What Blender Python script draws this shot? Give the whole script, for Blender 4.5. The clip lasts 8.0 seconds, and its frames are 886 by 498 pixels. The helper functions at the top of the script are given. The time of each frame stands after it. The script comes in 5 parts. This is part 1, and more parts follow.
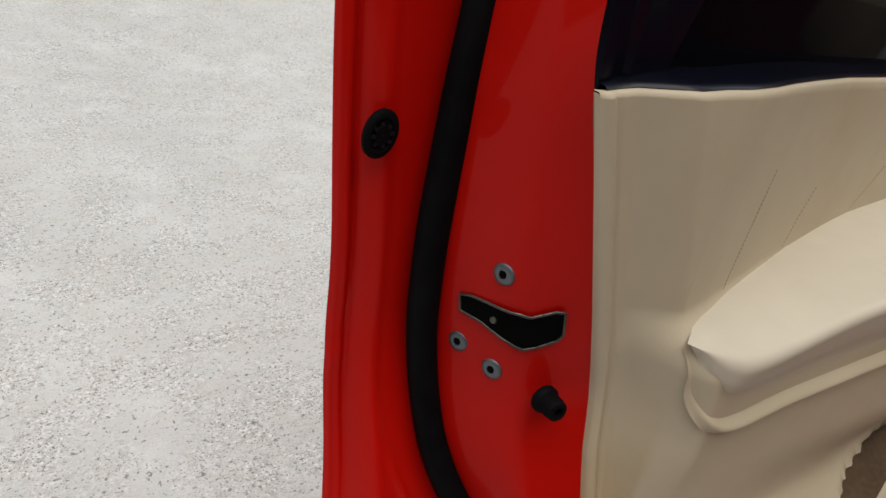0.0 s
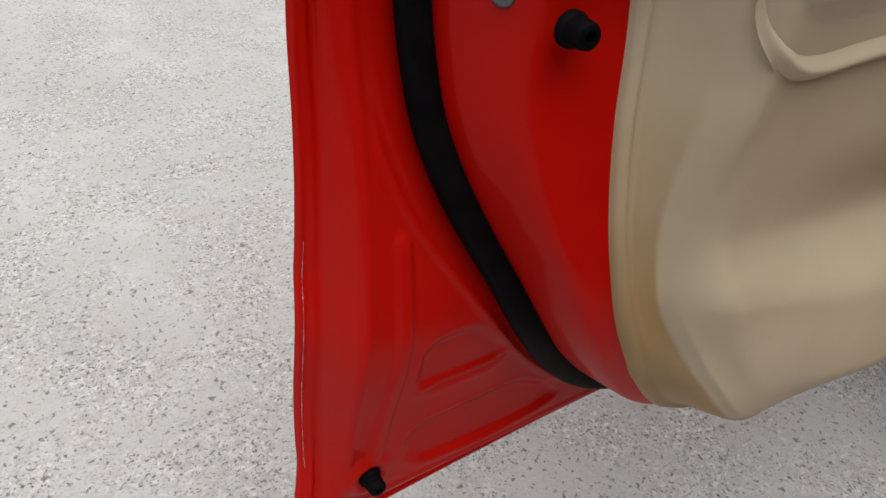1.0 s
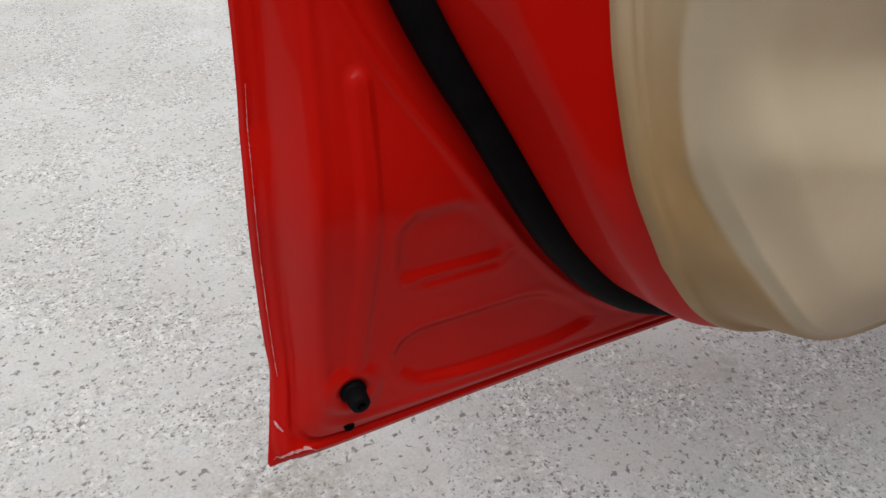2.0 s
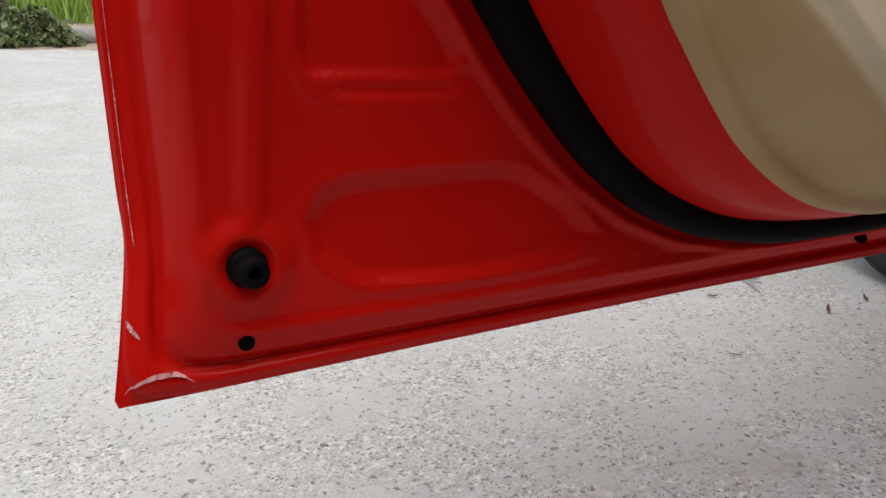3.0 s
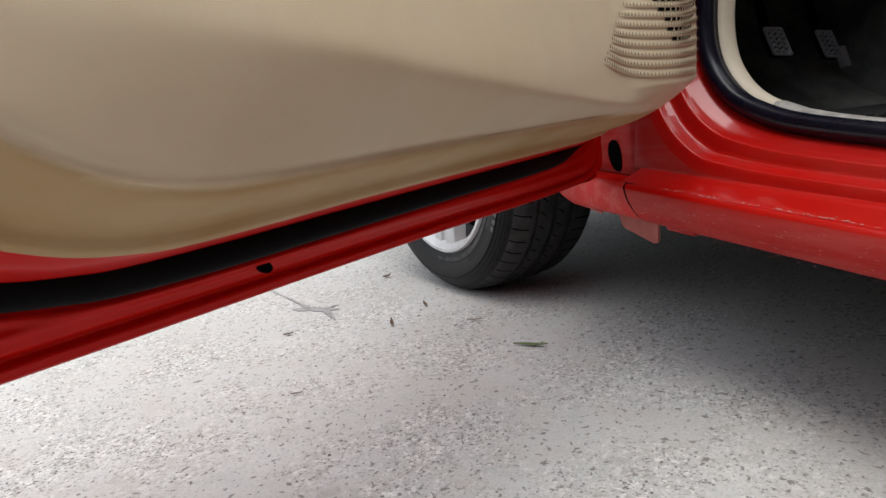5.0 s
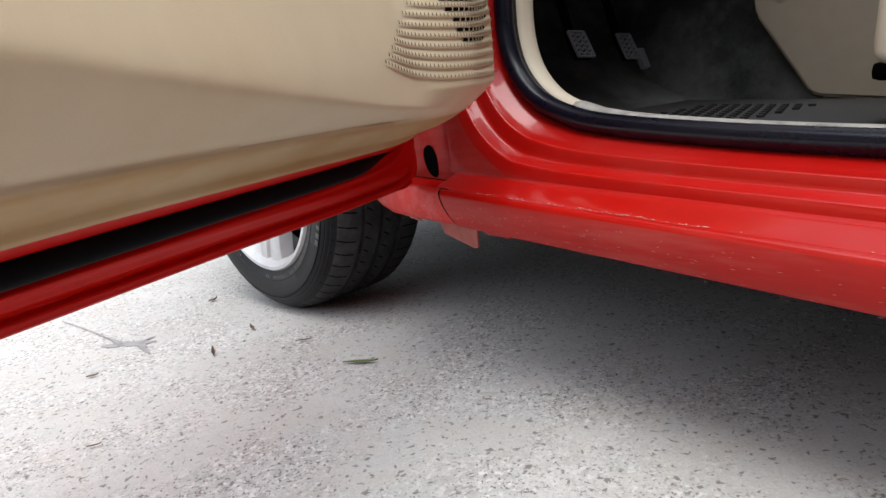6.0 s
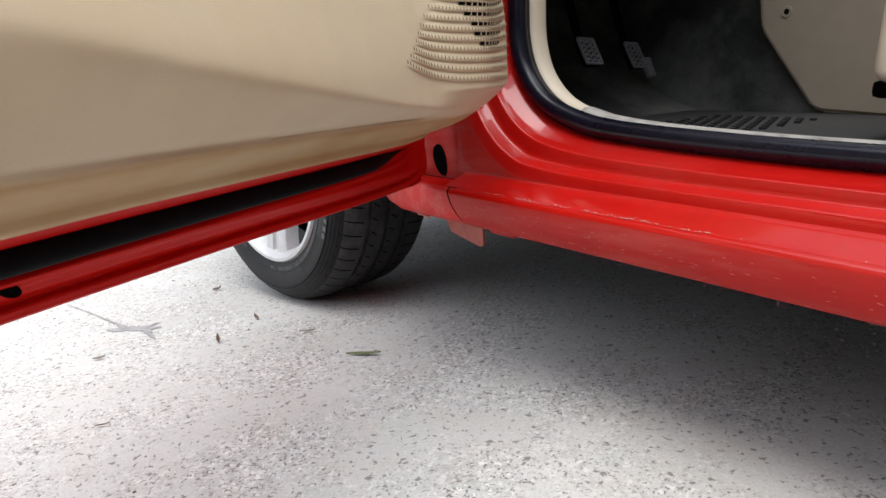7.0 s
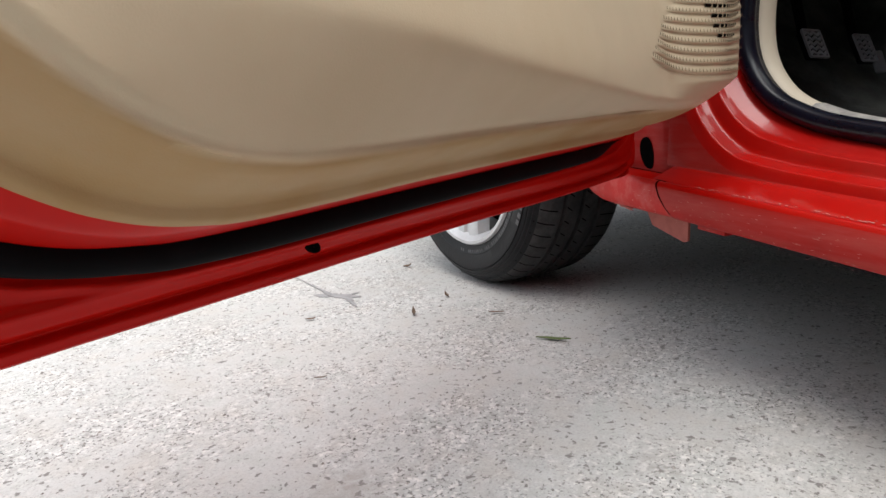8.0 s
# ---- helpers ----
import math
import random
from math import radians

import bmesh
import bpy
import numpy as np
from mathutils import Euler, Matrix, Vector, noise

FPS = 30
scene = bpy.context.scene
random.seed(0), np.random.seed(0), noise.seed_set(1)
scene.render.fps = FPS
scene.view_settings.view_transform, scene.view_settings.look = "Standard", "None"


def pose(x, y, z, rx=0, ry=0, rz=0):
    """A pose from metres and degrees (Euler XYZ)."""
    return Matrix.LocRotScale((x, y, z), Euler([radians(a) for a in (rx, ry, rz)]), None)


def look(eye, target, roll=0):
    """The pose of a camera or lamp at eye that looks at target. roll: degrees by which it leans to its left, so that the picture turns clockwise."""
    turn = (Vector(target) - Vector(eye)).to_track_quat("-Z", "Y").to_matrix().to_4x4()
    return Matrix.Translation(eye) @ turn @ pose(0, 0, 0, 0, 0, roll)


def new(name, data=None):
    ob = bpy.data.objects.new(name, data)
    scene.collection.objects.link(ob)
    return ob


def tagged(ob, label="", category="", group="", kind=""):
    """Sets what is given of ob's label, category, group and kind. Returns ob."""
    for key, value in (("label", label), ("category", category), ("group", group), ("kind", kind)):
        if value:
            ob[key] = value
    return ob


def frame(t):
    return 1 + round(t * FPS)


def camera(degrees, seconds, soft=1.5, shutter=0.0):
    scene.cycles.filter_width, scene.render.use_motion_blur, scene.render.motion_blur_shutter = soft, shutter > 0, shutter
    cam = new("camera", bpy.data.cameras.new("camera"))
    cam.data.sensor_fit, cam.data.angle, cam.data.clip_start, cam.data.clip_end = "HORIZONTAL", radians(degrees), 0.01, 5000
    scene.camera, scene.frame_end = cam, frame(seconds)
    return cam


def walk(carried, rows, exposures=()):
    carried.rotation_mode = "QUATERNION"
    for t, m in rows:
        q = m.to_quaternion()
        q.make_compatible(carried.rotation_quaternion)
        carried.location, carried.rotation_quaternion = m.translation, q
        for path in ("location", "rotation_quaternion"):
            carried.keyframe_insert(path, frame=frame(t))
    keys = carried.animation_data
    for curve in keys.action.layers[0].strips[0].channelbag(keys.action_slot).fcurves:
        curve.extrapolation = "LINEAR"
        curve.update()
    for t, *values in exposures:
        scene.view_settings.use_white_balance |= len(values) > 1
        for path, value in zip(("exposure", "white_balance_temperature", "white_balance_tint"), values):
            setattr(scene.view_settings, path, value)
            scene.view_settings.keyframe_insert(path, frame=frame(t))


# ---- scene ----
cam = camera(65.8, 8.0, soft=1.5)
PATH = [
    (0, (0.005, 0.032, 0.923), (1.129, 1.443, 0.059), 9.3),
    (0.5, (0.018, 0.044, 0.833), (1.133, 1.345, -0.198), 8.1),
    (1, (0.033, 0.03, 0.76), (1.098, 1.28, -0.383), 9.6),
    (1.5, (0.069, 0.006, 0.731), (0.98, 1.254, -0.538), 6.9),
    (1.7, (0.094, -0.006, 0.718), (0.902, 1.296, -0.567), 4.2),
    (2.8, (0.125, 0.021, 0.431), (1.052, 1.718, -0.08), 0.0),
    (3, (0.151, 0.001, 0.414), (1.096, 1.695, -0.074), -0.8),
    (3.5, (0.196, -0.018, 0.4), (1.263, 1.622, -0.015), -4.8),
    (4, (0.251, -0.04, 0.384), (1.562, 1.409, -0.038), -4.8),
    (4.5, (0.291, -0.049, 0.392), (1.768, 1.23, -0.035), -5.7),
    (5, (0.338, -0.07, 0.393), (1.989, 0.98, -0.023), -5.5),
    (5.2, (0.356, -0.075, 0.388), (2.058, 0.889, -0.027), -5.4),
    (6.3, (0.411, -0.104, 0.385), (2.259, 0.514, -0.064), -6.3),
    (6.5, (0.401, -0.104, 0.386), (2.255, 0.494, -0.068), -5.6),
    (7, (0.379, -0.095, 0.387), (2.211, 0.576, -0.052), -4.7),
    (7.5, (0.353, -0.073, 0.387), (2.113, 0.776, -0.038), -3.7),
    (8, (0.322, -0.05, 0.39), (1.953, 1.026, -0.041), -3.5),
]
walk(cam, [(t, look(eye, target, roll)) for t, eye, target, roll in PATH],
     [(0, 0.34, 6650, 10), (1.5, 0.38, 6500, 10), (3, 0.54, 6450, 10), (3.5, 0.92, 6430, 10), (4, 0.97, 6400, 10), (5, 0.94, 6430, 10), (6.5, 1.43, 6300, 10), (7.4, 1.4, 6400, 10), (8, 1.14, 6470, 10)])

# ---- world, sun, exposure ----
world = bpy.data.worlds.new("overcast_sky")
scene.world = world
world.use_nodes = True
wn = world.node_tree
sky = wn.nodes.new("ShaderNodeTexSky")
sky.sky_type, sky.sun_disc = "NISHITA", False
sky.sun_elevation, sky.sun_rotation = radians(68), radians(-52)
sky.air_density, sky.dust_density, sky.ozone_density = 1.0, 4.0, 1.0
haze = wn.nodes.new("ShaderNodeMix")
haze.data_type = "RGBA"
haze.inputs[0].default_value = 0.75
wn.links.new(sky.outputs[0], haze.inputs[6])
haze.inputs[7].default_value = (8.1, 8.45, 8.95, 1)
wn.links.new(haze.outputs[2], wn.nodes["Background"].inputs[0])
wn.nodes["Background"].inputs[1].default_value = 0.085

sun = new("sun", bpy.data.lights.new("sun", "SUN"))
sun.data.energy, sun.data.angle, sun.data.color = 1.9, radians(60), (1.0, 0.97, 0.92)
sun.matrix_world = look((-0.3, -1.8, 7), (0.6, 0.4, 0))


# ---- materials ----
def material(name, color, rough=0.5, metal=0.0, spread=0.1, scale=40.0, bump=0.1, bump_scale=None, coat=0.0, spec=0.5, dirt=None, dirt_amount=0.0, dirt_scale=6.0, bump_dist=0.001, transmission=0.0, streak=None, streak_turn=0):
    """A surface with fine grain, broad variation, relief and, where wanted, dirt."""
    mat = bpy.data.materials.new(name)
    mat.use_nodes = True
    nt = mat.node_tree
    bsdf = nt.nodes["Principled BSDF"]
    co = nt.nodes.new("ShaderNodeTexCoord")
    fine = nt.nodes.new("ShaderNodeTexNoise")
    fine.inputs["Scale"].default_value, fine.inputs["Detail"].default_value = scale, 5
    nt.links.new(co.outputs["Object"], fine.inputs["Vector"])
    broad = nt.nodes.new("ShaderNodeTexNoise")
    broad.inputs["Scale"].default_value, broad.inputs["Detail"].default_value = scale / 9, 3
    nt.links.new(co.outputs["Object"], broad.inputs["Vector"])
    add = nt.nodes.new("ShaderNodeMath")
    add.operation = "ADD"
    nt.links.new(fine.outputs[0], add.inputs[0])
    nt.links.new(broad.outputs[0], add.inputs[1])
    ramp = nt.nodes.new("ShaderNodeMapRange")
    ramp.inputs[1].default_value, ramp.inputs[2].default_value = 0.7, 1.3
    ramp.inputs[3].default_value, ramp.inputs[4].default_value = 1 - spread, 1 + spread
    nt.links.new(add.outputs[0], ramp.inputs[0])
    mul = nt.nodes.new("ShaderNodeVectorMath")
    mul.operation = "SCALE"
    mul.inputs[0].default_value = color
    nt.links.new(ramp.outputs[0], mul.inputs["Scale"])
    last = mul.outputs[0]
    rough_out = None
    if dirt:
        dn = nt.nodes.new("ShaderNodeTexNoise")
        dn.inputs["Scale"].default_value, dn.inputs["Detail"].default_value, dn.inputs["Roughness"].default_value = dirt_scale, 8, 0.65
        if streak:
            turn = nt.nodes.new("ShaderNodeMapping")
            turn.vector_type = "TEXTURE"
            turn.inputs["Rotation"].default_value = (0, 0, radians(streak_turn))
            turn.inputs["Scale"].default_value = tuple(1 / q for q in streak)
            nt.links.new(co.outputs["Object"], turn.inputs["Vector"])
            nt.links.new(turn.outputs[0], dn.inputs["Vector"])
        else:
            nt.links.new(co.outputs["Object"], dn.inputs["Vector"])
        dr = nt.nodes.new("ShaderNodeMapRange")
        dr.inputs[1].default_value, dr.inputs[2].default_value = 0.45, 0.75
        dr.inputs[3].default_value, dr.inputs[4].default_value = 0.0, dirt_amount
        nt.links.new(dn.outputs[0], dr.inputs[0])
        mx = nt.nodes.new("ShaderNodeMix")
        mx.data_type = "RGBA"
        nt.links.new(dr.outputs[0], mx.inputs[0])
        nt.links.new(last, mx.inputs[6])
        mx.inputs[7].default_value = (*dirt, 1)
        last = mx.outputs[2]
        rr = nt.nodes.new("ShaderNodeMapRange")
        rr.inputs[1].default_value, rr.inputs[2].default_value = 0.0, 1.0
        rr.inputs[3].default_value, rr.inputs[4].default_value = rough, min(1.0, rough + 0.5)
        nt.links.new(dr.outputs[0], rr.inputs[0])
        rough_out = rr.outputs[0]
    nt.links.new(last, bsdf.inputs["Base Color"])
    if rough_out:
        nt.links.new(rough_out, bsdf.inputs["Roughness"])
    else:
        bsdf.inputs["Roughness"].default_value = rough
    bsdf.inputs["Metallic"].default_value = metal
    bsdf.inputs["Specular IOR Level"].default_value = spec
    bsdf.inputs["Coat Weight"].default_value = coat
    bsdf.inputs["Coat Roughness"].default_value = 0.06
    bsdf.inputs["Transmission Weight"].default_value = transmission
    if bump:
        bn = nt.nodes.new("ShaderNodeTexNoise")
        bn.inputs["Scale"].default_value, bn.inputs["Detail"].default_value = bump_scale or scale * 3, 3
        nt.links.new(co.outputs["Object"], bn.inputs["Vector"])
        bp = nt.nodes.new("ShaderNodeBump")
        bp.inputs["Strength"].default_value, bp.inputs["Distance"].default_value = bump, bump_dist
        nt.links.new(bn.outputs[0], bp.inputs["Height"])
        nt.links.new(bp.outputs[0], bsdf.inputs["Normal"])
    return mat


RED = material("red_paint", (0.45, 0.0038, 0.0013), 0.48, spread=0.05, scale=18, bump=0.02, bump_scale=160, coat=0.15, spec=0.06, dirt=(0.43, 0.02, 0.014), dirt_amount=0.1, dirt_scale=9)
# sill's copy of the red: dust plus pink sky sheen put into the colour
RED_SILL = material("dusty_sheened_red_paint", (0.41, 0.005, 0.003), 0.3, spread=0.06, scale=25, bump=0.03, bump_scale=200, coat=0.5, spec=0.25, dirt=(0.44, 0.12, 0.11), dirt_amount=0.16, dirt_scale=5)
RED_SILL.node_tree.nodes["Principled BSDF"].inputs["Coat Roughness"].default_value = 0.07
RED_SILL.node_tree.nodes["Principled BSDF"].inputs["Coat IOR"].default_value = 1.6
RED_WORN = material("scuffed_red_paint", (0.37, 0.012, 0.009), 0.5, spread=0.08, scale=25, bump=0.10, bump_scale=260, coat=0.12, spec=0.16, dirt=(0.47, 0.13, 0.11), dirt_amount=0.34, dirt_scale=70, streak=(0.12, 1.0, 1.0), streak_turn=57)
# scuffed red made paler: light from the sky and dust put into the colour
RED_SKYLIT_DUSTY = material("skylit_dusty_red_paint", (0.46, 0.02, 0.016), 0.5, spread=0.1, scale=25, bump=0.12, bump_scale=260, coat=0.12, spec=0.16, dirt=(0.55, 0.22, 0.20), dirt_amount=0.45, dirt_scale=45)
FLAP = material("dusty_pink_flap", (0.36, 0.12, 0.10), 0.75, spread=0.2, scale=60, bump=0.3, spec=0.1)
SCRAPE = material("pale_scrape", (0.52, 0.24, 0.25), 0.6, spread=0.35, scale=150, bump=0.3)
BARE = material("scratched_primer", (0.58, 0.25, 0.22), 0.6, spread=0.25, scale=120, bump=0.3)
RUBBER = material("black_rubber", (0.003, 0.003, 0.0038), 0.6, spread=0.3, scale=60, bump=0.12, spec=0.05, dirt=(0.010, 0.010, 0.012), dirt_amount=0.25, dirt_scale=30)
GLOSS_RUBBER = material("smooth_black_rubber", (0.0025, 0.0035, 0.010), 0.27, spread=0.3, scale=40, bump=0.06, spec=0.34, dirt=(0.02, 0.025, 0.04), dirt_amount=0.3, dirt_scale=14)
PLASTIC = material("black_plastic", (0.006, 0.006, 0.009), 0.35, spread=0.2, scale=90, bump=0.1, spec=0.3)
# near-black for openings, standing for the shade inside, and for some dark parts
DARK = material("cavity_black", (0.003, 0.003, 0.003), 0.9, spread=0.3, scale=60, bump=0.1, spec=0.02)
STEEL = material("zinc_steel", (0.13, 0.145, 0.16), 0.46, metal=0.8, spread=0.15, scale=300, bump=0.15)
BEIGE = material("beige_plastic", (0.505, 0.428, 0.305), 0.5, spread=0.04, scale=30, bump=0.22, bump_scale=900, bump_dist=0.0006, spec=0.3, dirt=(0.42, 0.31, 0.17), dirt_amount=0.3, dirt_scale=6)
TAUPE = material("taupe_console_plastic", (0.34, 0.29, 0.225), 0.55, spread=0.05, scale=40, bump=0.2, bump_scale=900, bump_dist=0.0006)
BEIGE_LIGHT = material("beige_soft_trim", (0.55, 0.49, 0.385), 0.55, spread=0.04, scale=40, bump=0.15, bump_scale=700, bump_dist=0.0006)
SCUFF = material("worn_scuff_plate", (0.32, 0.31, 0.29), 0.6, spread=0.15, scale=60, bump=0.4, dirt=(0.06, 0.06, 0.065), dirt_amount=0.9, dirt_scale=26)
TYRE = material("tyre_rubber", (0.008, 0.0085, 0.010), 0.45, spread=0.3, scale=70, bump=0.5, spec=0.2, dirt=(0.05, 0.048, 0.046), dirt_amount=0.2, dirt_scale=22)
ALLOY = material("silver_alloy", (0.58, 0.59, 0.60), 0.4, metal=0.45, spread=0.06, scale=60, bump=0.05, dirt=(0.34, 0.32, 0.30), dirt_amount=0.35, dirt_scale=12)
CARPET = material("dark_grey_carpet", (0.027, 0.030, 0.028), 0.95, spread=0.35, scale=160, bump=0.8, bump_scale=700, bump_dist=0.003, dirt=(0.25, 0.26, 0.235), dirt_amount=0.75, dirt_scale=3.5)
MAT_RUBBER = material("floor_mat_rubber", (0.009, 0.009, 0.010), 0.7, spread=0.3, scale=90, bump=0.3)
UNDER = material("underbody", (0.008, 0.008, 0.008), 0.95, spread=0.3, scale=30, bump=0.4, spec=0.03)
GLASS = material("tinted_glass", (0.004, 0.004, 0.006), 0.05, spread=0.02, scale=5, bump=0, spec=0.05)
WINDOW_TRIM = material("black_window_trim", (0.003, 0.0035, 0.008), 0.22, spread=0.3, scale=20, bump=0.04, spec=0.22)
LATCH_STEEL = material("greasy_dark_steel", (0.09, 0.085, 0.075), 0.35, metal=0.8, spread=0.4, scale=200, bump=0.2)
SEAM = material("beige_seam", (0.36, 0.275, 0.18), 0.7, spread=0.2, scale=200, bump=0)
# brown that stands for the shade inside the pocket and the grille's holes
HOLE_SHADE = material("painted_hole_shade", (0.085, 0.058, 0.036), 0.9, spread=0.2, scale=200, bump=0, spec=0.05)
LEAF = material("green_leaf", (0.10, 0.14, 0.035), 0.6, spread=0.35, scale=60, bump=0.3)
DRY = material("dry_leaf", (0.16, 0.11, 0.075), 0.8, spread=0.35, scale=80, bump=0.4)
STAIN = material("damp_stain", (0.29, 0.285, 0.285), 0.9, spread=0.2, scale=90, bump=0.4, spec=0.2)
BUSH = material("bush_leaf", (0.17, 0.21, 0.08), 0.6, spread=0.6, scale=9, bump=0.2)
GRASS = material("grass_blade", (0.24, 0.36, 0.06), 0.6, spread=0.4, scale=4, bump=0.2)
SOIL = material("leaf_littered_soil", (0.30, 0.23, 0.17), 0.95, spread=0.45, scale=14, bump=0.9, bump_dist=0.02)
ROCK = material("grey_rock", (0.20, 0.19, 0.17), 0.9, spread=0.35, scale=14, bump=0.8, bump_dist=0.02)
BARK = material("bark", (0.10, 0.08, 0.06), 0.9, spread=0.3, scale=30, bump=0.8)


def browned(base, rim_brown, name):
    """A copy of a material, turned browner where the mesh carries a value for it."""
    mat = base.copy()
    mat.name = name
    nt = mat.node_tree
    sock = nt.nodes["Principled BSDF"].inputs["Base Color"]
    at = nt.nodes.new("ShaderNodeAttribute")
    at.attribute_name = "rim_brown"
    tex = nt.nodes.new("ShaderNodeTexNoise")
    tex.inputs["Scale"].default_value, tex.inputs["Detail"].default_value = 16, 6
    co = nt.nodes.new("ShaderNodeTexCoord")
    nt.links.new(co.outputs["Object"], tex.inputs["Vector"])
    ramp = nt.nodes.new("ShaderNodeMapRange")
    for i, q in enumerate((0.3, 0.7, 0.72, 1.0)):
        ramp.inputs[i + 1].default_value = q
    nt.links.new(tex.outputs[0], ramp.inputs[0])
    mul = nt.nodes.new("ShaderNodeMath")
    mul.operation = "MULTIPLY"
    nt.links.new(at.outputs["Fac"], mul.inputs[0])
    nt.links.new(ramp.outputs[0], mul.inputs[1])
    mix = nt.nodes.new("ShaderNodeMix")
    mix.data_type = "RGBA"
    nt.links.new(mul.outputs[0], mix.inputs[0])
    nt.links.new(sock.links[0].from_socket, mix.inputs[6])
    mix.inputs[7].default_value = (*rim_brown, 1)
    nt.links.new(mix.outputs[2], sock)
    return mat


BEIGE_LINING = browned(BEIGE, (0.33, 0.21, 0.085), "brown_rimmed_beige_plastic")


def concrete():
    """Weathered pale concrete: mottled paste, faint tints, dark pits and pale chips in rough patches."""
    mat = bpy.data.materials.new("weathered_concrete")
    mat.use_nodes = True
    nt = mat.node_tree
    bsdf = nt.nodes["Principled BSDF"]
    co = nt.nodes.new("ShaderNodeTexCoord")

    def tex(kind, scale, **values):
        n = nt.nodes.new(kind)
        n.inputs["Scale"].default_value = scale
        for k, v in values.items():
            n.inputs[k].default_value = v
        nt.links.new(co.outputs["Object"], n.inputs["Vector"])
        return n

    def ranged(out, a, b, c, d):
        n = nt.nodes.new("ShaderNodeMapRange")
        for i, v in enumerate((a, b, c, d)):
            n.inputs[i + 1].default_value = v
        nt.links.new(out, n.inputs[0])
        return n.outputs[0]

    def mixed(fac, a, b):
        n = nt.nodes.new("ShaderNodeMix")
        n.data_type = "RGBA"
        nt.links.new(fac, n.inputs[0])
        for i, v in ((6, a), (7, b)):
            if isinstance(v, tuple):
                n.inputs[i].default_value = (*v, 1)
            else:
                nt.links.new(v, n.inputs[i])
        return n.outputs[2]

    broad = tex("ShaderNodeTexNoise", 1.1, Detail=4, Roughness=0.6)
    patch = tex("ShaderNodeTexNoise", 7.0, Detail=5, Roughness=0.6)
    tint = tex("ShaderNodeTexNoise", 16, Detail=3, Roughness=0.6)
    mottle = tex("ShaderNodeTexNoise", 60, Detail=5, Roughness=0.7, Distortion=0.5)
    fine = tex("ShaderNodeTexNoise", 300, Detail=3, Roughness=0.6)
    specks = tex("ShaderNodeTexNoise", 210, Detail=2.5, Roughness=0.6, Distortion=0.3)
    chips = tex("ShaderNodeTexNoise", 130, Detail=2.5, Roughness=0.55, Distortion=0.4)

    def times(a, b):
        n = nt.nodes.new("ShaderNodeMath")
        n.operation = "MULTIPLY"
        nt.links.new(a, n.inputs[0])
        nt.links.new(b, n.inputs[1])
        return n.outputs[0]

    base = mixed(ranged(broad.outputs[0], 0.35, 0.65, 0, 1), (0.450, 0.452, 0.440), (0.518, 0.518, 0.502))
    drift = tex("ShaderNodeTexNoise", 3.2, Detail=5, Roughness=0.65)
    base = mixed(ranged(drift.outputs[0], 0.50, 0.66, 0, 0.5), base, (0.42, 0.408, 0.385))
    base = mixed(ranged(drift.outputs[0], 0.48, 0.34, 0, 0.6), base, (0.57, 0.575, 0.56))
    base = mixed(ranged(tint.outputs[0], 0.46, 0.68, 0, 0.45), base, (0.455, 0.425, 0.38))
    base = mixed(ranged(tint.outputs[0], 0.46, 0.28, 0, 0.5), base, (0.42, 0.44, 0.405))
    rough_patch = ranged(patch.outputs[0], 0.41, 0.59, 0.10, 1.0)
    base = mixed(times(ranged(mottle.outputs[0], 0.48, 0.66, 0, 0.75), rough_patch), base, (0.30, 0.29, 0.275))
    base = mixed(times(ranged(mottle.outputs[0], 0.46, 0.32, 0, 0.75), rough_patch), base, (0.66, 0.65, 0.63))
    base = mixed(ranged(fine.outputs[0], 0.48, 0.72, 0, 0.36), base, (0.25, 0.245, 0.235))
    dark = times(ranged(specks.outputs[0], 0.575, 0.625, 0, 0.9), rough_patch)
    base = mixed(dark, base, (0.095, 0.09, 0.085))
    pits = tex("ShaderNodeTexNoise", 98, Detail=2.5, Roughness=0.55, Distortion=0.4)
    base = mixed(ranged(pits.outputs[0], 0.615, 0.66, 0, 0.85), base, (0.16, 0.15, 0.14))
    pale = times(ranged(chips.outputs[0], 0.575, 0.63, 0, 0.8), rough_patch)
    base = mixed(pale, base, (0.68, 0.66, 0.63))
    clump = tex("ShaderNodeTexNoise", 28, Detail=6, Roughness=0.7)
    # old damp blots with ragged edges
    for bx, by, rad, amount, tone in ((0.215, 0.445, 0.10, 0.7, (0.31, 0.285, 0.25)), (0.799, 0.401, 0.040, 0.65, (0.31, 0.285, 0.26)), (0.98, 0.132, 0.026, 0.55, (0.30, 0.28, 0.26))):
        off = nt.nodes.new("ShaderNodeVectorMath")
        off.operation = "DISTANCE"
        nt.links.new(co.outputs["Object"], off.inputs[0])
        off.inputs[1].default_value = (bx, by, 0)
        wob = nt.nodes.new("ShaderNodeMath")
        wob.operation = "MULTIPLY_ADD"
        nt.links.new(clump.outputs[0], wob.inputs[0])
        wob.inputs[1].default_value = rad * 3.0
        nt.links.new(off.outputs["Value"], wob.inputs[2])
        base = mixed(times(ranged(wob.outputs[0], rad * 2.6, rad * 1.7, 0, amount), ranged(mottle.outputs[0], 0.36, 0.56, 0.1, 1.0)), base, tone)
    nt.links.new(base, bsdf.inputs["Base Color"])
    bsdf.inputs["Roughness"].default_value = 0.9
    bsdf.inputs["Specular IOR Level"].default_value = 0.25
    raised = nt.nodes.new("ShaderNodeMath")
    raised.operation = "SUBTRACT"
    nt.links.new(pale, raised.inputs[0])
    nt.links.new(dark, raised.inputs[1])
    height = nt.nodes.new("ShaderNodeMath")
    height.operation = "MULTIPLY_ADD"
    nt.links.new(mottle.outputs[0], height.inputs[0])
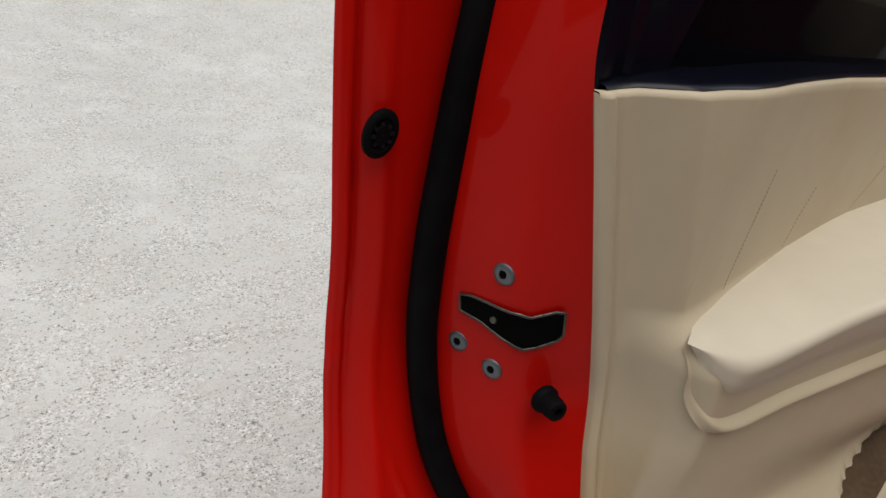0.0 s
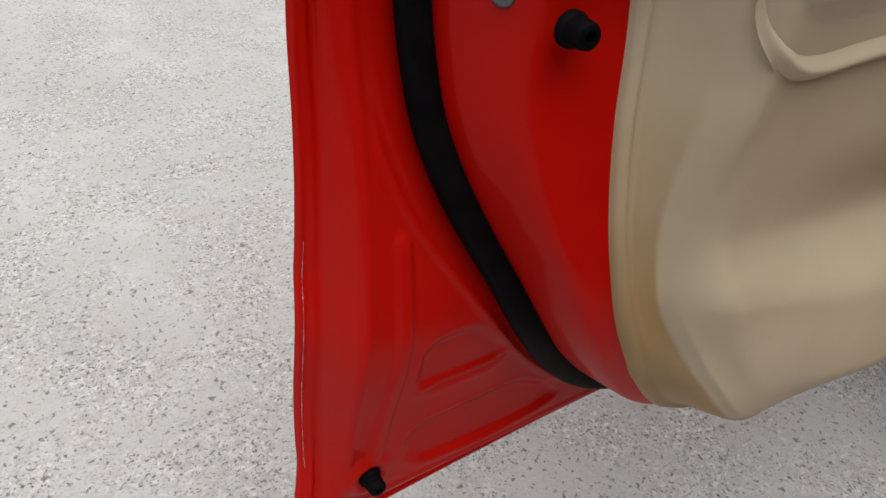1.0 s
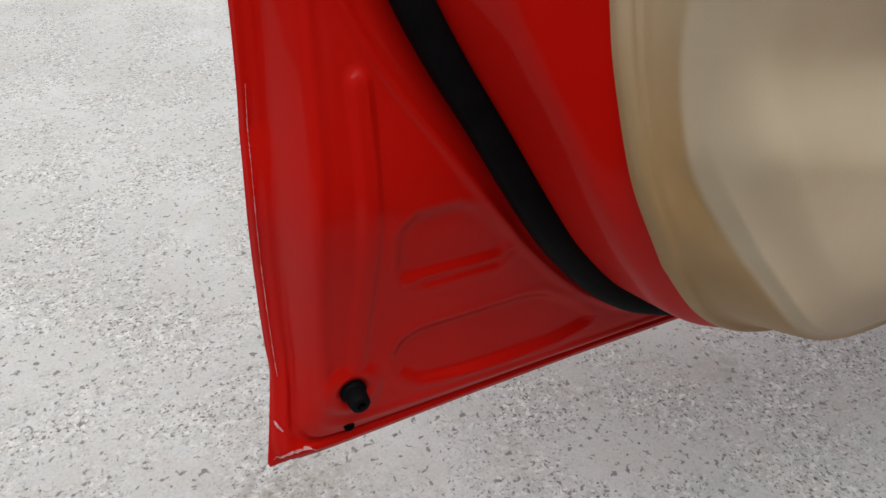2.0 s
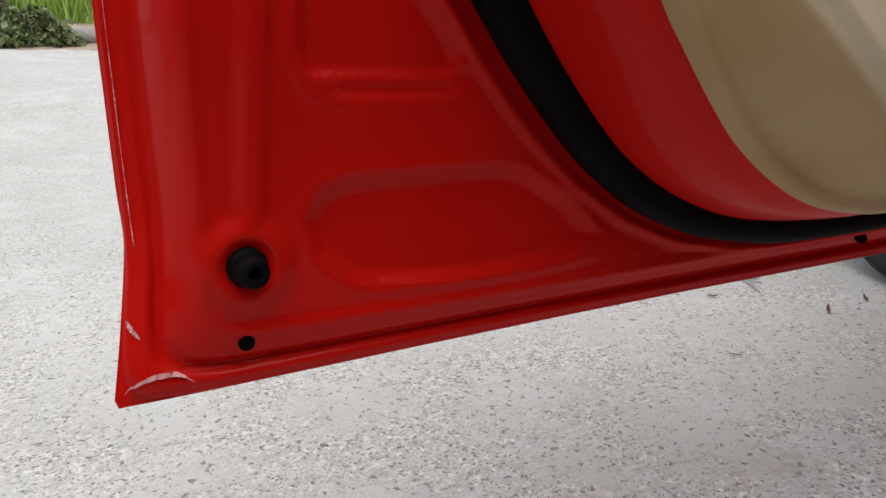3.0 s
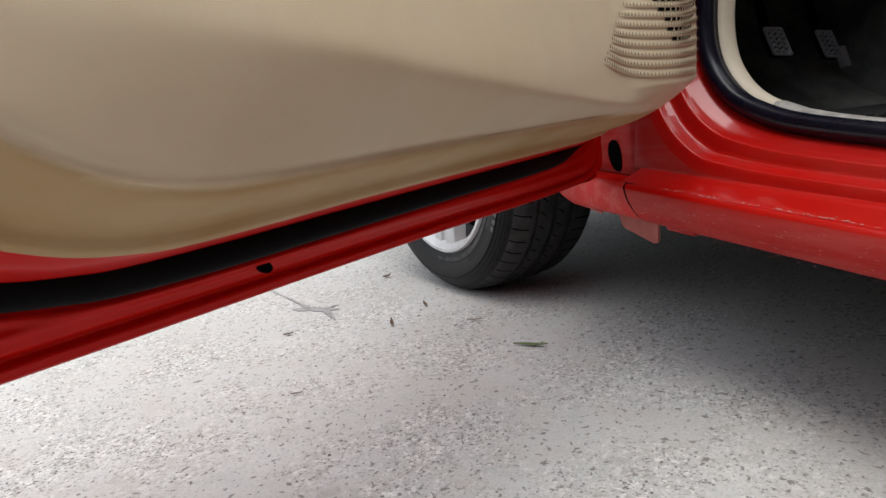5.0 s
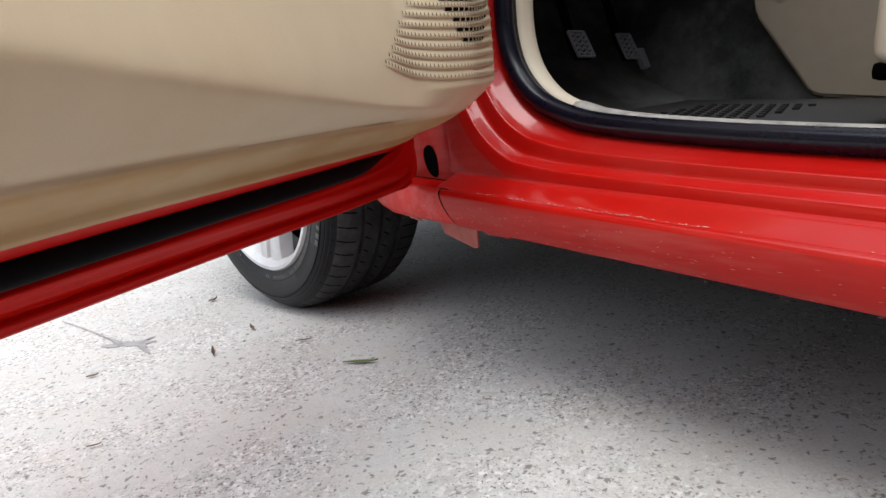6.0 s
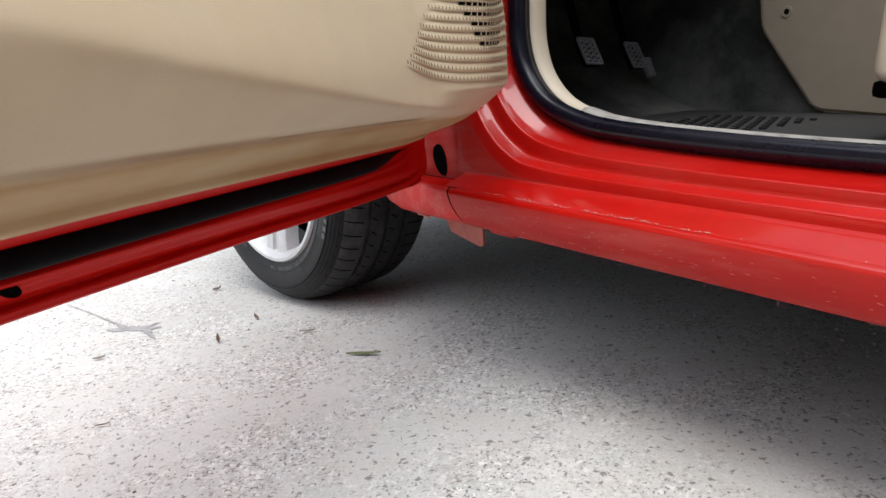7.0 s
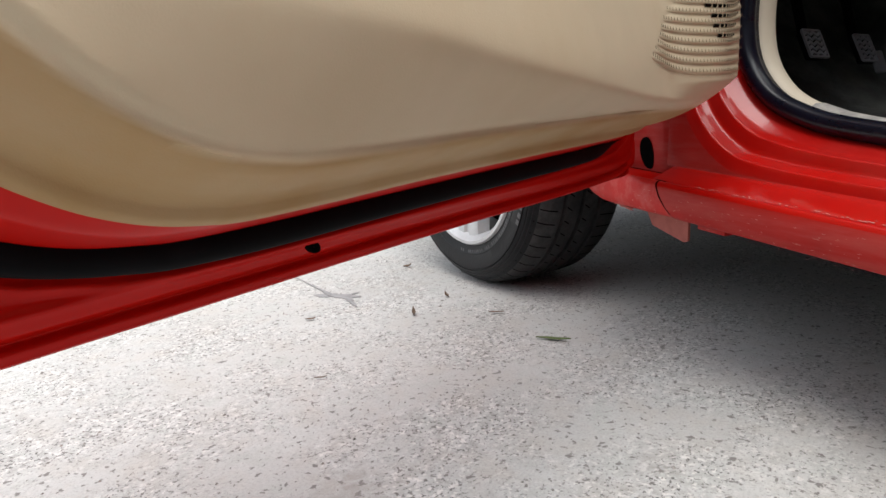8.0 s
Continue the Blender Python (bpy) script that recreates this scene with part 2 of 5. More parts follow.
    height.inputs[1].default_value = 0.9
    nt.links.new(raised.outputs[0], height.inputs[2])
    bp = nt.nodes.new("ShaderNodeBump")
    bp.inputs["Strength"].default_value, bp.inputs["Distance"].default_value = 0.3, 0.0035
    nt.links.new(height.outputs[0], bp.inputs["Height"])
    nt.links.new(bp.outputs[0], bsdf.inputs["Normal"])
    return mat


CONCRETE = concrete()


# ---- helpers for shapes ----
def smooth_mesh(ob, angle=40):
    me = ob.data
    me.polygons.foreach_set("use_smooth", [True] * len(me.polygons))
    if angle:
        me.set_sharp_from_angle(angle=radians(angle))
    return ob


def link_mesh(name, verts, faces, mat, parent=None, label="", smooth=40):
    me = bpy.data.meshes.new(name)
    me.from_pydata([tuple(map(float, v)) for v in verts], [], [tuple(map(int, f)) for f in faces])
    me.update()
    me.materials.append(mat)
    ob = new(name, me)
    if smooth:
        smooth_mesh(ob, smooth)
    if parent:
        ob.parent = parent
        ob.matrix_parent_inverse = parent.matrix_world.inverted()
    if label:
        tagged(ob, label)
    return ob


def part(name, bm, mat, parent=None, label="", smooth=40):
    """Links a bmesh as one mesh object, under a thing or a part."""
    me = bpy.data.meshes.new(name)
    bm.normal_update()
    bm.to_mesh(me)
    bm.free()
    me.materials.append(mat)
    ob = new(name, me)
    if smooth:
        smooth_mesh(ob, smooth)
    if parent:
        ob.parent = parent
        ob.matrix_parent_inverse = parent.matrix_world.inverted()
    if label:
        tagged(ob, label)
    return ob


def spline(points, n):
    """n points, evenly spaced, along a smooth curve through the given ones."""
    p = np.array(points, float)
    p = np.vstack([2 * p[0] - p[1], p, 2 * p[-1] - p[-2]])
    out = []
    for i in range(1, len(p) - 2):
        t = np.linspace(0, 1, 24, endpoint=False)[:, None]
        a, b, c, d = p[i - 1], p[i], p[i + 1], p[i + 2]
        out.append(0.5 * (2 * b + (c - a) * t + (2 * a - 5 * b + 4 * c - d) * t ** 2 + (3 * b - 3 * c + d - a) * t ** 3))
    out = np.vstack(out + [p[-2][None]])
    return even(out, n)


def even(p, n):
    p = np.array(p, float)
    s = np.concatenate([[0], np.cumsum(np.linalg.norm(np.diff(p, axis=0), axis=1))])
    u = np.linspace(0, s[-1], n)
    return np.stack([np.interp(u, s, p[:, k]) for k in range(p.shape[1])], axis=1)


def lattice(rows):
    """Vertices and quads of a sheet, from rows of points of equal length."""
    rows = np.array(rows, float)
    r, c = rows.shape[:2]
    k = np.arange(r * c).reshape(r, c)
    quads = np.stack([k[:-1, :-1], k[:-1, 1:], k[1:, 1:], k[1:, :-1]], axis=-1).reshape(-1, 4)
    return rows.reshape(-1, 3), quads


def tube(path, section, up=(0, -1, 0), closed_section=True):
    """A section (side, up offsets) swept along a path of points."""
    path = np.array(path, float)
    tan = np.gradient(path, axis=0)
    tan /= np.linalg.norm(tan, axis=1)[:, None]
    up = np.array(up, float)
    side = np.cross(tan, up)
    side /= np.linalg.norm(side, axis=1)[:, None]
    nrm = np.cross(side, tan)
    sec = list(section) + ([section[0]] if closed_section else [])
    rows = [[path[i] + side[i] * a + nrm[i] * b for a, b in sec] for i in range(len(path))]
    return lattice(rows)


def ring(ra, rb=None, n=12, power=1.0):
    rb = rb or ra
    out = []
    for i in range(n):
        a = 2 * math.pi * i / n
        c, s = math.cos(a), math.sin(a)
        out.append((ra * math.copysign(abs(c) ** power, c), rb * math.copysign(abs(s) ** power, s)))
    return out


def lathe(profile, n=28, axis=Matrix.Identity(4)):
    """A turned shape from (radius, height) pairs, height along local z."""
    rows = []
    for r, h in profile:
        rows.append([axis @ Vector((r * math.cos(2 * math.pi * i / n), r * math.sin(2 * math.pi * i / n), h)) for i in range(n + 1)])
    v, f = lattice([[tuple(q) for q in row] for row in rows])
    return v, f


def boxes(name, items, mat, parent=None, label="", bevel=0.0, smooth=40):
    """One mesh out of boxes given as (matrix, size)."""
    bm = bmesh.new()
    for m, size in items:
        bmesh.ops.create_cube(bm, size=1, matrix=m @ Matrix.Diagonal((*size, 1)))
    if bevel:
        bmesh.ops.bevel(bm, geom=bm.edges[:], offset=bevel, segments=2, affect="EDGES", profile=0.6)
    return part(name, bm, mat, parent, label, smooth)


def facing(place, normal, spin=0):
    """A pose at place whose z runs along normal."""
    q = Vector(normal).normalized().to_track_quat("Z", "Y")
    return Matrix.Translation(place) @ q.to_matrix().to_4x4() @ pose(0, 0, 0, 0, 0, spin)


def sstep(x, a, b):
    t = np.clip((np.asarray(x, float) - a) / (b - a), 0, 1)
    return t * t * (3 - 2 * t)


def seg_dist(px, pz, line):
    """Distance of each point to a polyline in the x, z plane."""
    px, pz = np.asarray(px, float), np.asarray(pz, float)
    best = np.full(px.shape, 1e9)
    for (ax, az), (bx, bz) in zip(line[:-1], line[1:]):
        dx, dz = bx - ax, bz - az
        k = np.clip(((px - ax) * dx + (pz - az) * dz) / (dx * dx + dz * dz + 1e-12), 0, 1)
        best = np.minimum(best, np.hypot(px - ax - k * dx, pz - az - k * dz))
    return best


def poly_sdf(px, pz, corners):
    """Signed distance to a polygon in the x, z plane, negative inside."""
    loop = list(corners) + [corners[0]]
    d = seg_dist(px, pz, loop)
    inside = np.zeros(np.shape(px), bool)
    for (ax, az), (bx, bz) in zip(loop[:-1], loop[1:]):
        cross = ((az > pz) != (bz > pz)) & (px < (bx - ax) * (pz - az) / (bz - az + 1e-12) + ax)
        inside ^= cross
    return np.where(inside, -d, d)


# ---- the car's axes ----
HINGE = np.array((1.2487, 0.2059, -0.0031))


def turned(vec):
    """The car stands a little askew, its tail lower than its nose on the sloping yard."""
    m = Matrix.Rotation(radians(3.373), 3, Vector((0.8599, -0.5090, -0.0380)))
    return np.array(m @ Vector(vec))


AHEAD = turned((0.545, 0.8385, 0.0))
INWARD = turned((0.8385, -0.545, 0.0))
UPWARD = turned((0.0, 0.0, 1.0))


def C(u, v, z):
    """A place from metres ahead of the hinge, metres inward from the sill's face, and height."""
    return HINGE + AHEAD * u + INWARD * v + UPWARD * z


def CF(u, v, z, rx=0, ry=0, rz=0):
    """A pose in the car: x ahead, y outward, z up."""
    m = Matrix([(AHEAD[k], -INWARD[k], UPWARD[k], 0) for k in range(3)] + [(0, 0, 0, 1)])
    return Matrix.Translation(C(u, v, z)) @ m @ pose(0, 0, 0, rx, ry, rz)


# ---- ground ----
def ground_height(x, y):
    d = np.hypot(np.asarray(x, float) - 0.6, np.asarray(y, float) - 0.3)
    behind = (HINGE[0] - np.asarray(x, float)) * AHEAD[0] + (HINGE[1] - np.asarray(y, float)) * AHEAD[1]
    return 0.104 * np.clip(d - 2.2, 0, 14) * sstep(d, 2.2, 5.5) * (1 - sstep(behind, 0.3, 1.5)) - 0.055 * np.clip(behind - 0.75, 0, 2.6)


def build_ground():
    r = np.concatenate([np.linspace(0, 3, 40), np.geomspace(3.1, 3000, 60)])
    a = np.linspace(0, 2 * math.pi, 97)
    rows = []
    for q in r:
        x, y = 0.6 + q * np.cos(a), 0.3 + q * np.sin(a)
        rows.append(np.stack([x, y, ground_height(x, y)], axis=1))
    v, f = lattice(rows)
    ob = link_mesh("ground", v, f[:, ::-1], CONCRETE, smooth=0)
    smooth_mesh(ob, 0)
    tagged(ob, "pale weathered concrete yard with exposed dark aggregate", "ground", kind="structure")


build_ground()

# ---- the car ----
car = new("car")
car.matrix_world = Matrix.Translation(tuple(C(0, 0.8, 0)))
bpy.context.view_layer.update()
tagged(car, "red saloon car with its front door wide open on concrete", "car")

# -- the open door: curves in its own x, z plane; y is its depth, smaller towards the cabin
EDGE = [(0.162, 1.278), (0.165, 1.007), (0.17, 0.876), (0.174, 0.811), (0.1803, 0.7184), (0.1802, 0.6483), (0.1807, 0.5891), (0.1772, 0.5247), (0.1712, 0.462), (0.1704, 0.4078), (0.1701, 0.3704), (0.1700, 0.3479), (0.1646, 0.3171), (0.1581, 0.2875)]
EDGE_LOW = [(0.1592, 0.2840), (0.20, 0.2825), (0.28, 0.2805), (0.40, 0.2778), (0.50, 0.2758), (0.60, 0.2742), (0.70, 0.2728), (0.90, 0.2705), (1.10, 0.2670), (1.20, 0.2668), (1.262, 0.268), (1.288, 0.276), (1.302, 0.300), (1.308, 0.40), (1.312, 0.60), (1.315, 1.0), (1.315, 1.25)]
SEAL = [(0.254, 1.226), (0.249, 1.007), (0.24, 0.889), (0.236, 0.845), (0.233, 0.799), (0.231, 0.753), (0.232, 0.71), (0.235, 0.668), (0.2375, 0.637), (0.242, 0.604), (0.2515, 0.5735), (0.266, 0.543), (0.286, 0.509), (0.31, 0.469), (0.3348, 0.435), (0.354, 0.4128), (0.3728, 0.393)]
SEAL_LOW = [(0.3728, 0.3930), (0.3898, 0.3768), (0.408, 0.363), (0.425, 0.352), (0.443, 0.343), (0.464, 0.3345), (0.486, 0.328), (0.510, 0.3235), (0.54, 0.3195), (0.605, 0.317), (0.70, 0.317), (0.855, 0.3175), (1.045, 0.318), (1.19, 0.324), (1.245, 0.343), (1.266, 0.40), (1.274, 0.60), (1.275, 1.0), (1.275, 1.20)]
TRIM = [(0.248, 0.875), (0.2525, 0.8605), (0.267, 0.819), (0.289, 0.753), (0.302, 0.713), (0.316, 0.662), (0.318, 0.6175), (0.3195, 0.579), (0.324, 0.541), (0.338, 0.492), (0.3665, 0.443), (0.381, 0.424), (0.3995, 0.402), (0.4155, 0.3855), (0.433, 0.372), (0.452, 0.3605), (0.47, 0.352), (0.4915, 0.345), (0.5165, 0.3405), (0.5435, 0.338), (0.604, 0.3375), (0.7, 0.338), (0.9, 0.3365), (1.04, 0.335), (1.13, 0.3355), (1.18, 0.34), (1.208, 0.353), (1.224, 0.378), (1.231, 0.44), (1.234, 0.6), (1.234, 0.872)]
FLANGE_Y, SEAL_Y, TRIM_Y = 0.282, 0.266, 0.207

POCKET_LOW = [(0.242, 0.354), (0.248, 0.365), (0.260, 0.370), (0.340, 0.370), (0.355, 0.3665), (0.384, 0.348), (0.402, 0.330), (0.397, 0.321), (0.370, 0.3165), (0.285, 0.3195), (0.261, 0.3255), (0.247, 0.338)]
POCKET_TOP = [(0.241, 0.425), (0.242, 0.451), (0.252, 0.459), (0.277, 0.460), (0.291, 0.454), (0.311, 0.431), (0.319, 0.416), (0.311, 0.4075), (0.262, 0.408), (0.247, 0.412)]


def swell(z):
    """The door's shell swells outward as it rises."""
    return 0.060 * sstep(z, 0.46, 0.70) - 0.007 * np.exp(-((z - 0.455) / 0.05) ** 2)


def lean(z):
    """The lining leans outward a little less."""
    return 0.042 * sstep(z, 0.45, 0.68)


EDGE_BOW = ([0.157, 0.30, 0.40, 0.50, 0.70, 0.90, 1.10, 1.32], [0.288, 0.293, 0.295, 0.295, 0.290, 0.281, 0.270, 0.259])


def bowed(x):
    """How far the shell draws towards the cabin on its way to the hinge."""
    return -0.030 * sstep(x, 0.5, 1.25)


def edge_depth(edge, sided):
    """How far out the skin's edge lies: bowed along the bottom. sided: how many points belong to the upright edge."""
    low = np.interp(edge[:, 0], *EDGE_BOW)
    side = np.interp(edge[:, 1], [0.285, 0.32, 0.352, 0.42, 0.5, 0.58, 0.66, 0.75], [0.288, 0.299, 0.308, 0.320, 0.326, 0.312, 0.297, 0.294])
    return np.where(np.arange(len(edge)) < sided, side, low)


def flange_relief(x, z, d, seal_d, edge_y):
    """Depth of the door's outer flange: hem, groove, pockets, ridge, boss."""
    y = FLANGE_Y + bowed(x)
    hem = edge_y - y - 0.004
    y += np.maximum(hem, 0.002) * (0.35 * (1 - sstep(d, 0.006, 0.026)) + 0.65 * (1 - np.clip((d - 0.006) / 0.019, 0, 1)))
    y += 0.0018 * (1 - np.clip((d - 0.012) / 0.024, 0, 1))             # bevelled strip beside the hem
    y += 0.0042 * np.exp(-((d - 0.0125) / 0.0028) ** 2)               # groove beside the hem
    y -= 0.0016 * np.exp(-((d - 0.0070) / 0.003) ** 2)
    y += 0.004 * (1 - sstep(d, 0.0, 0.0022))                          # rolled edge
    y -= 0.0014 * np.exp(-((d - 0.0265) / 0.0035) ** 2)                 # rounded shoulder
    low = poly_sdf(x, z, POCKET_LOW)
    y += 0.0038 * (1 - sstep(low, -0.0055, 0.0035))
    y -= 0.0006 * np.exp(-((low - 0.005) / 0.0025) ** 2)
    top = poly_sdf(x, z, POCKET_TOP)
    y += 0.0036 * (1 - sstep(top, -0.0055, 0.0035))
    y -= 0.0005 * np.exp(-((top - 0.005) / 0.0025) ** 2)
    rib = seg_dist(x, z, [(0.2484, 0.4138), (0.2878, 0.4128), (0.3105, 0.4128), (0.3163, 0.4190)])
    y -= 0.0034 * np.exp(-(rib / 0.0028) ** 2)                        # bead along the foot of the top pocket
    rib = seg_dist(x, z, [(0.2818, 0.3200), (0.2997, 0.3178), (0.3283, 0.3162), (0.375, 0.3175), (0.398, 0.3225)])
    y -= 0.0020 * np.exp(-(rib / 0.0032) ** 2)                        # and of the low one
    rid = seg_dist(x, z, [(0.2175, 0.362), (0.2205, 0.40), (0.2235, 0.445), (0.226, 0.50), (0.227, 0.53)])
    y -= 0.0026 * (1 - sstep(rid, 0.0025, 0.0085))
    boss = np.hypot(x - 0.2135, z - 0.3385)
    y -= 0.004 * (1 - sstep(boss, 0.013, 0.024))
    y += 0.003 * (1 - sstep(boss, 0.008, 0.0125))
    y -= 0.0024 * np.exp(-((seal_d - 0.0165 - 0.012 * sstep(z, 0.44, 0.56)) / 0.0035) ** 2) * (1 - sstep(z, 0.56, 0.62))          # bead beside the seal
    return y


def knuckle(seal):
    """How far across the shut face its bend lies: early beside the latch, late along the bottom."""
    return 0.36 + 0.15 * (1 - sstep(seal[:, 1], 0.45, 0.58)) + 0.33 * sstep(seal[:, 0], 0.39, 0.60) * (seal[:, 1] < 0.45)


def shut_depth(q, bend):
    """Depth of the shut face: a steep flank, a soft bend, then a shallow land under the lining."""
    steep = 0.276 - 0.057 * (q / bend)
    flat = 0.219 - 0.0095 * (q - bend) / (1 - bend)
    return 0.5 * (steep + flat + np.sqrt((steep - flat) ** 2 + 0.0055 ** 2)) - 0.0014


def build_door_shell(door_parent):
    n1, n2 = 330, 330
    edge = np.vstack([spline(EDGE, n1), spline(EDGE_LOW, n2)])
    seal = np.vstack([spline(SEAL, n1), spline(SEAL_LOW, n2)])
    trim_path = np.vstack([[(0.256, 1.20), (0.250, 1.0), (0.247, 0.90)], TRIM[1:-1], [(1.234, 1.0), (1.234, 1.2)]])
    ts = spline(trim_path, 900)
    # the trim's partner for each point of the seal: the nearest, kept in order
    k = np.array([np.argmin(np.hypot(ts[:, 0] - a, ts[:, 1] - b)) for a, b in seal])
    k = np.maximum.accumulate(k)
    w = np.ones(41) / 41
    k = np.convolve(np.pad(k.astype(float), 20, mode="edge"), w, mode="valid")
    trim = np.stack([np.interp(k, np.arange(len(ts)), ts[:, i]) for i in (0, 1)], axis=1)
    side_line = [tuple(p) for p in np.vstack([edge[:n1:8], edge[n1 - 1:n1]])]
    low_line = [tuple(p) for p in np.vstack([edge[n1::8], edge[-1:]])]
    seal_line = [tuple(p) for p in np.vstack([seal[::8], seal[-1:]])]
    near = np.array([0, 0.0008, 0.0016, 0.0024, 0.004, 0.0055, 0.007, 0.0085, 0.0098, 0.011, 0.0125, 0.014, 0.0152, 0.017, 0.02, 0.023, 0.026, 0.029, 0.032, 0.0345, 0.037, 0.0395, 0.042])
    reach = np.hypot(seal[:, 0] - edge[:, 0], seal[:, 1] - edge[:, 1])
    steps = [np.minimum(q / reach, 0.9) for q in near] + [np.minimum(0.042 / reach, 0.9) * (1 - q) + q for q in np.linspace(0, 1, 84)[1:]]
    rows = []
    ey = edge_depth(edge, n1)
    # outer skin's turned edge
    for back, off in ((0.004, 0.002), (0.0015, 0.0005)):
        rows.append(np.stack([edge[:, 0] + off, ey + back + swell(edge[:, 1]), edge[:, 1] + off], axis=1))
    for s in steps:
        x = edge[:, 0] + (seal[:, 0] - edge[:, 0]) * s
        z = edge[:, 1] + (seal[:, 1] - edge[:, 1]) * s
        d1, d2 = seg_dist(x, z, side_line), seg_dist(x, z, low_line)
        d = np.maximum(0, -0.009 * np.log(np.exp(-d1 / 0.009) + np.exp(-d2 / 0.009)))
        sd = seg_dist(x, z, seal_line)
        rows.append(np.stack([x, flange_relief(x, z, d, sd, ey) + swell(z), z], axis=1))
    # the stepped-in shut face up to the trim
    bend = knuckle(seal)
    for q in (0.0, 0.06, 0.12, 0.18, 0.24, 0.3, 0.36, 0.42, 0.48, 0.54, 0.6, 0.66, 0.72, 0.78, 0.84, 0.9, 0.95, 1.0, 1.12):
        a = seal + (trim - seal) * (0.08 + 0.92 * q)
        rows.append(np.stack([a[:, 0], shut_depth(q, bend) + 0.012 * (q > 1) + (swell(a[:, 1]) + bowed(a[:, 0])) * max(0.0, 1 - q) + lean(a[:, 1]) * min(1, q), a[:, 1]], axis=1))
    v, f = lattice(rows)
    door = link_mesh("door", v, f, RED, door_parent, "open red front door with pressed inner flange and beige lining", smooth=60)
    return door, seal, trim


door, SEAL_PTS, TRIM_PTS = build_door_shell(car)
DOOR_XZ = np.array([(q.co.x, q.co.z, q.co.y) for q in door.data.vertices])


def scuff_depth(x, z):
    """A hair proud of the door's pressed surface at x, z."""
    d = np.hypot(DOOR_XZ[:, 0] - x, DOOR_XZ[:, 1] - z)
    k = np.argsort(d)[:3]
    return float(DOOR_XZ[k, 2].min()) - 0.0007


def build_door_skin():
    """The outer skin of the door, bowed outward, behind the flange."""
    edge = np.vstack([spline(EDGE, 120), spline(EDGE_LOW, 160)])
    mid = np.stack([np.interp(np.linspace(0, 1, len(edge)), [0, 1], [0.30, 1.25]), np.full(len(edge), 0.92)], axis=1)
    rows = []
    for s in (0, 0.004, 0.012, 0.05, 0.12, 0.2, 0.35, 0.5, 0.75, 1):
        p = edge + (mid - edge) * s
        p = p + (np.array([(0.001, 0.001)]) if s == 0 else 0)
        ey = edge_depth(edge, 120) * (1 - s) + 0.30 * s
        bow = ey + 0.004 + 0.05 * (1 - (1 - min(1, s * 2.2)) ** 2)
        rows.append(np.stack([p[:, 0], bow + swell(p[:, 1]), p[:, 1]], axis=1))
    v, f = lattice(rows)
    link_mesh("outer_skin", v, f[:, ::-1], RED, door, smooth=60)


build_door_skin()


def build_door_seal():
    """A soft bulb that swells into a broader flap along the bottom of the door."""
    path = spline(SEAL[1:] + SEAL_LOW[1:14], 320)
    tan = np.gradient(path, axis=0)
    tan /= np.linalg.norm(tan, axis=1)[:, None]
    low = sstep(path[:, 0], 0.40, 0.56) * (path[:, 1] < 0.36)
    tail = 1 - 0.97 * sstep(path[:, 0], 1.07, 1.185)
    full = sstep(path[:, 0], 0.28, 0.34) * (1 - sstep(path[:, 0], 0.42, 0.50))
    rows = []
    for i in range(len(path)):
        side = np.array((-tan[i, 1], tan[i, 0]))
        ra, rb, cy, up = (0.0098 + 0.0010 * low[i] + 0.0016 * full[i]) * tail[i], (0.0095 + 0.005 * low[i]) * tail[i], SEAL_Y + 0.002 + float(swell(path[i, 1]) + bowed(path[i, 0])), 0.0008 * low[i]
        row = []
        for a, b in ring(1.0, 1.0, 16, 0.8):
            p = path[i] + side * (a * ra + up)
            row.append((p[0], cy - b * rb, p[1]))
        rows.append(row + row[:1])
    v, f = lattice(rows)
    link_mesh("weather_seal", v, f, RUBBER, door, "soft black rubber weather seal", smooth=80)


build_door_seal()


# -- inner lining of the door
MAP_POCKET = [(0.597, 0.509), (0.602, 0.516), (0.625, 0.528), (0.70, 0.551), (0.95, 0.612), (0.99, 0.606), (0.90, 0.577), (0.70, 0.532), (0.62, 0.5095)]
FOLD = ([0.40, 0.50, 0.536, 0.613, 0.655, 0.72, 0.817, 0.918, 1.0, 1.1, 1.3], [0.438, 0.429, 0.424, 0.415, 0.409, 0.401, 0.390, 0.379, 0.373, 0.369, 0.369])


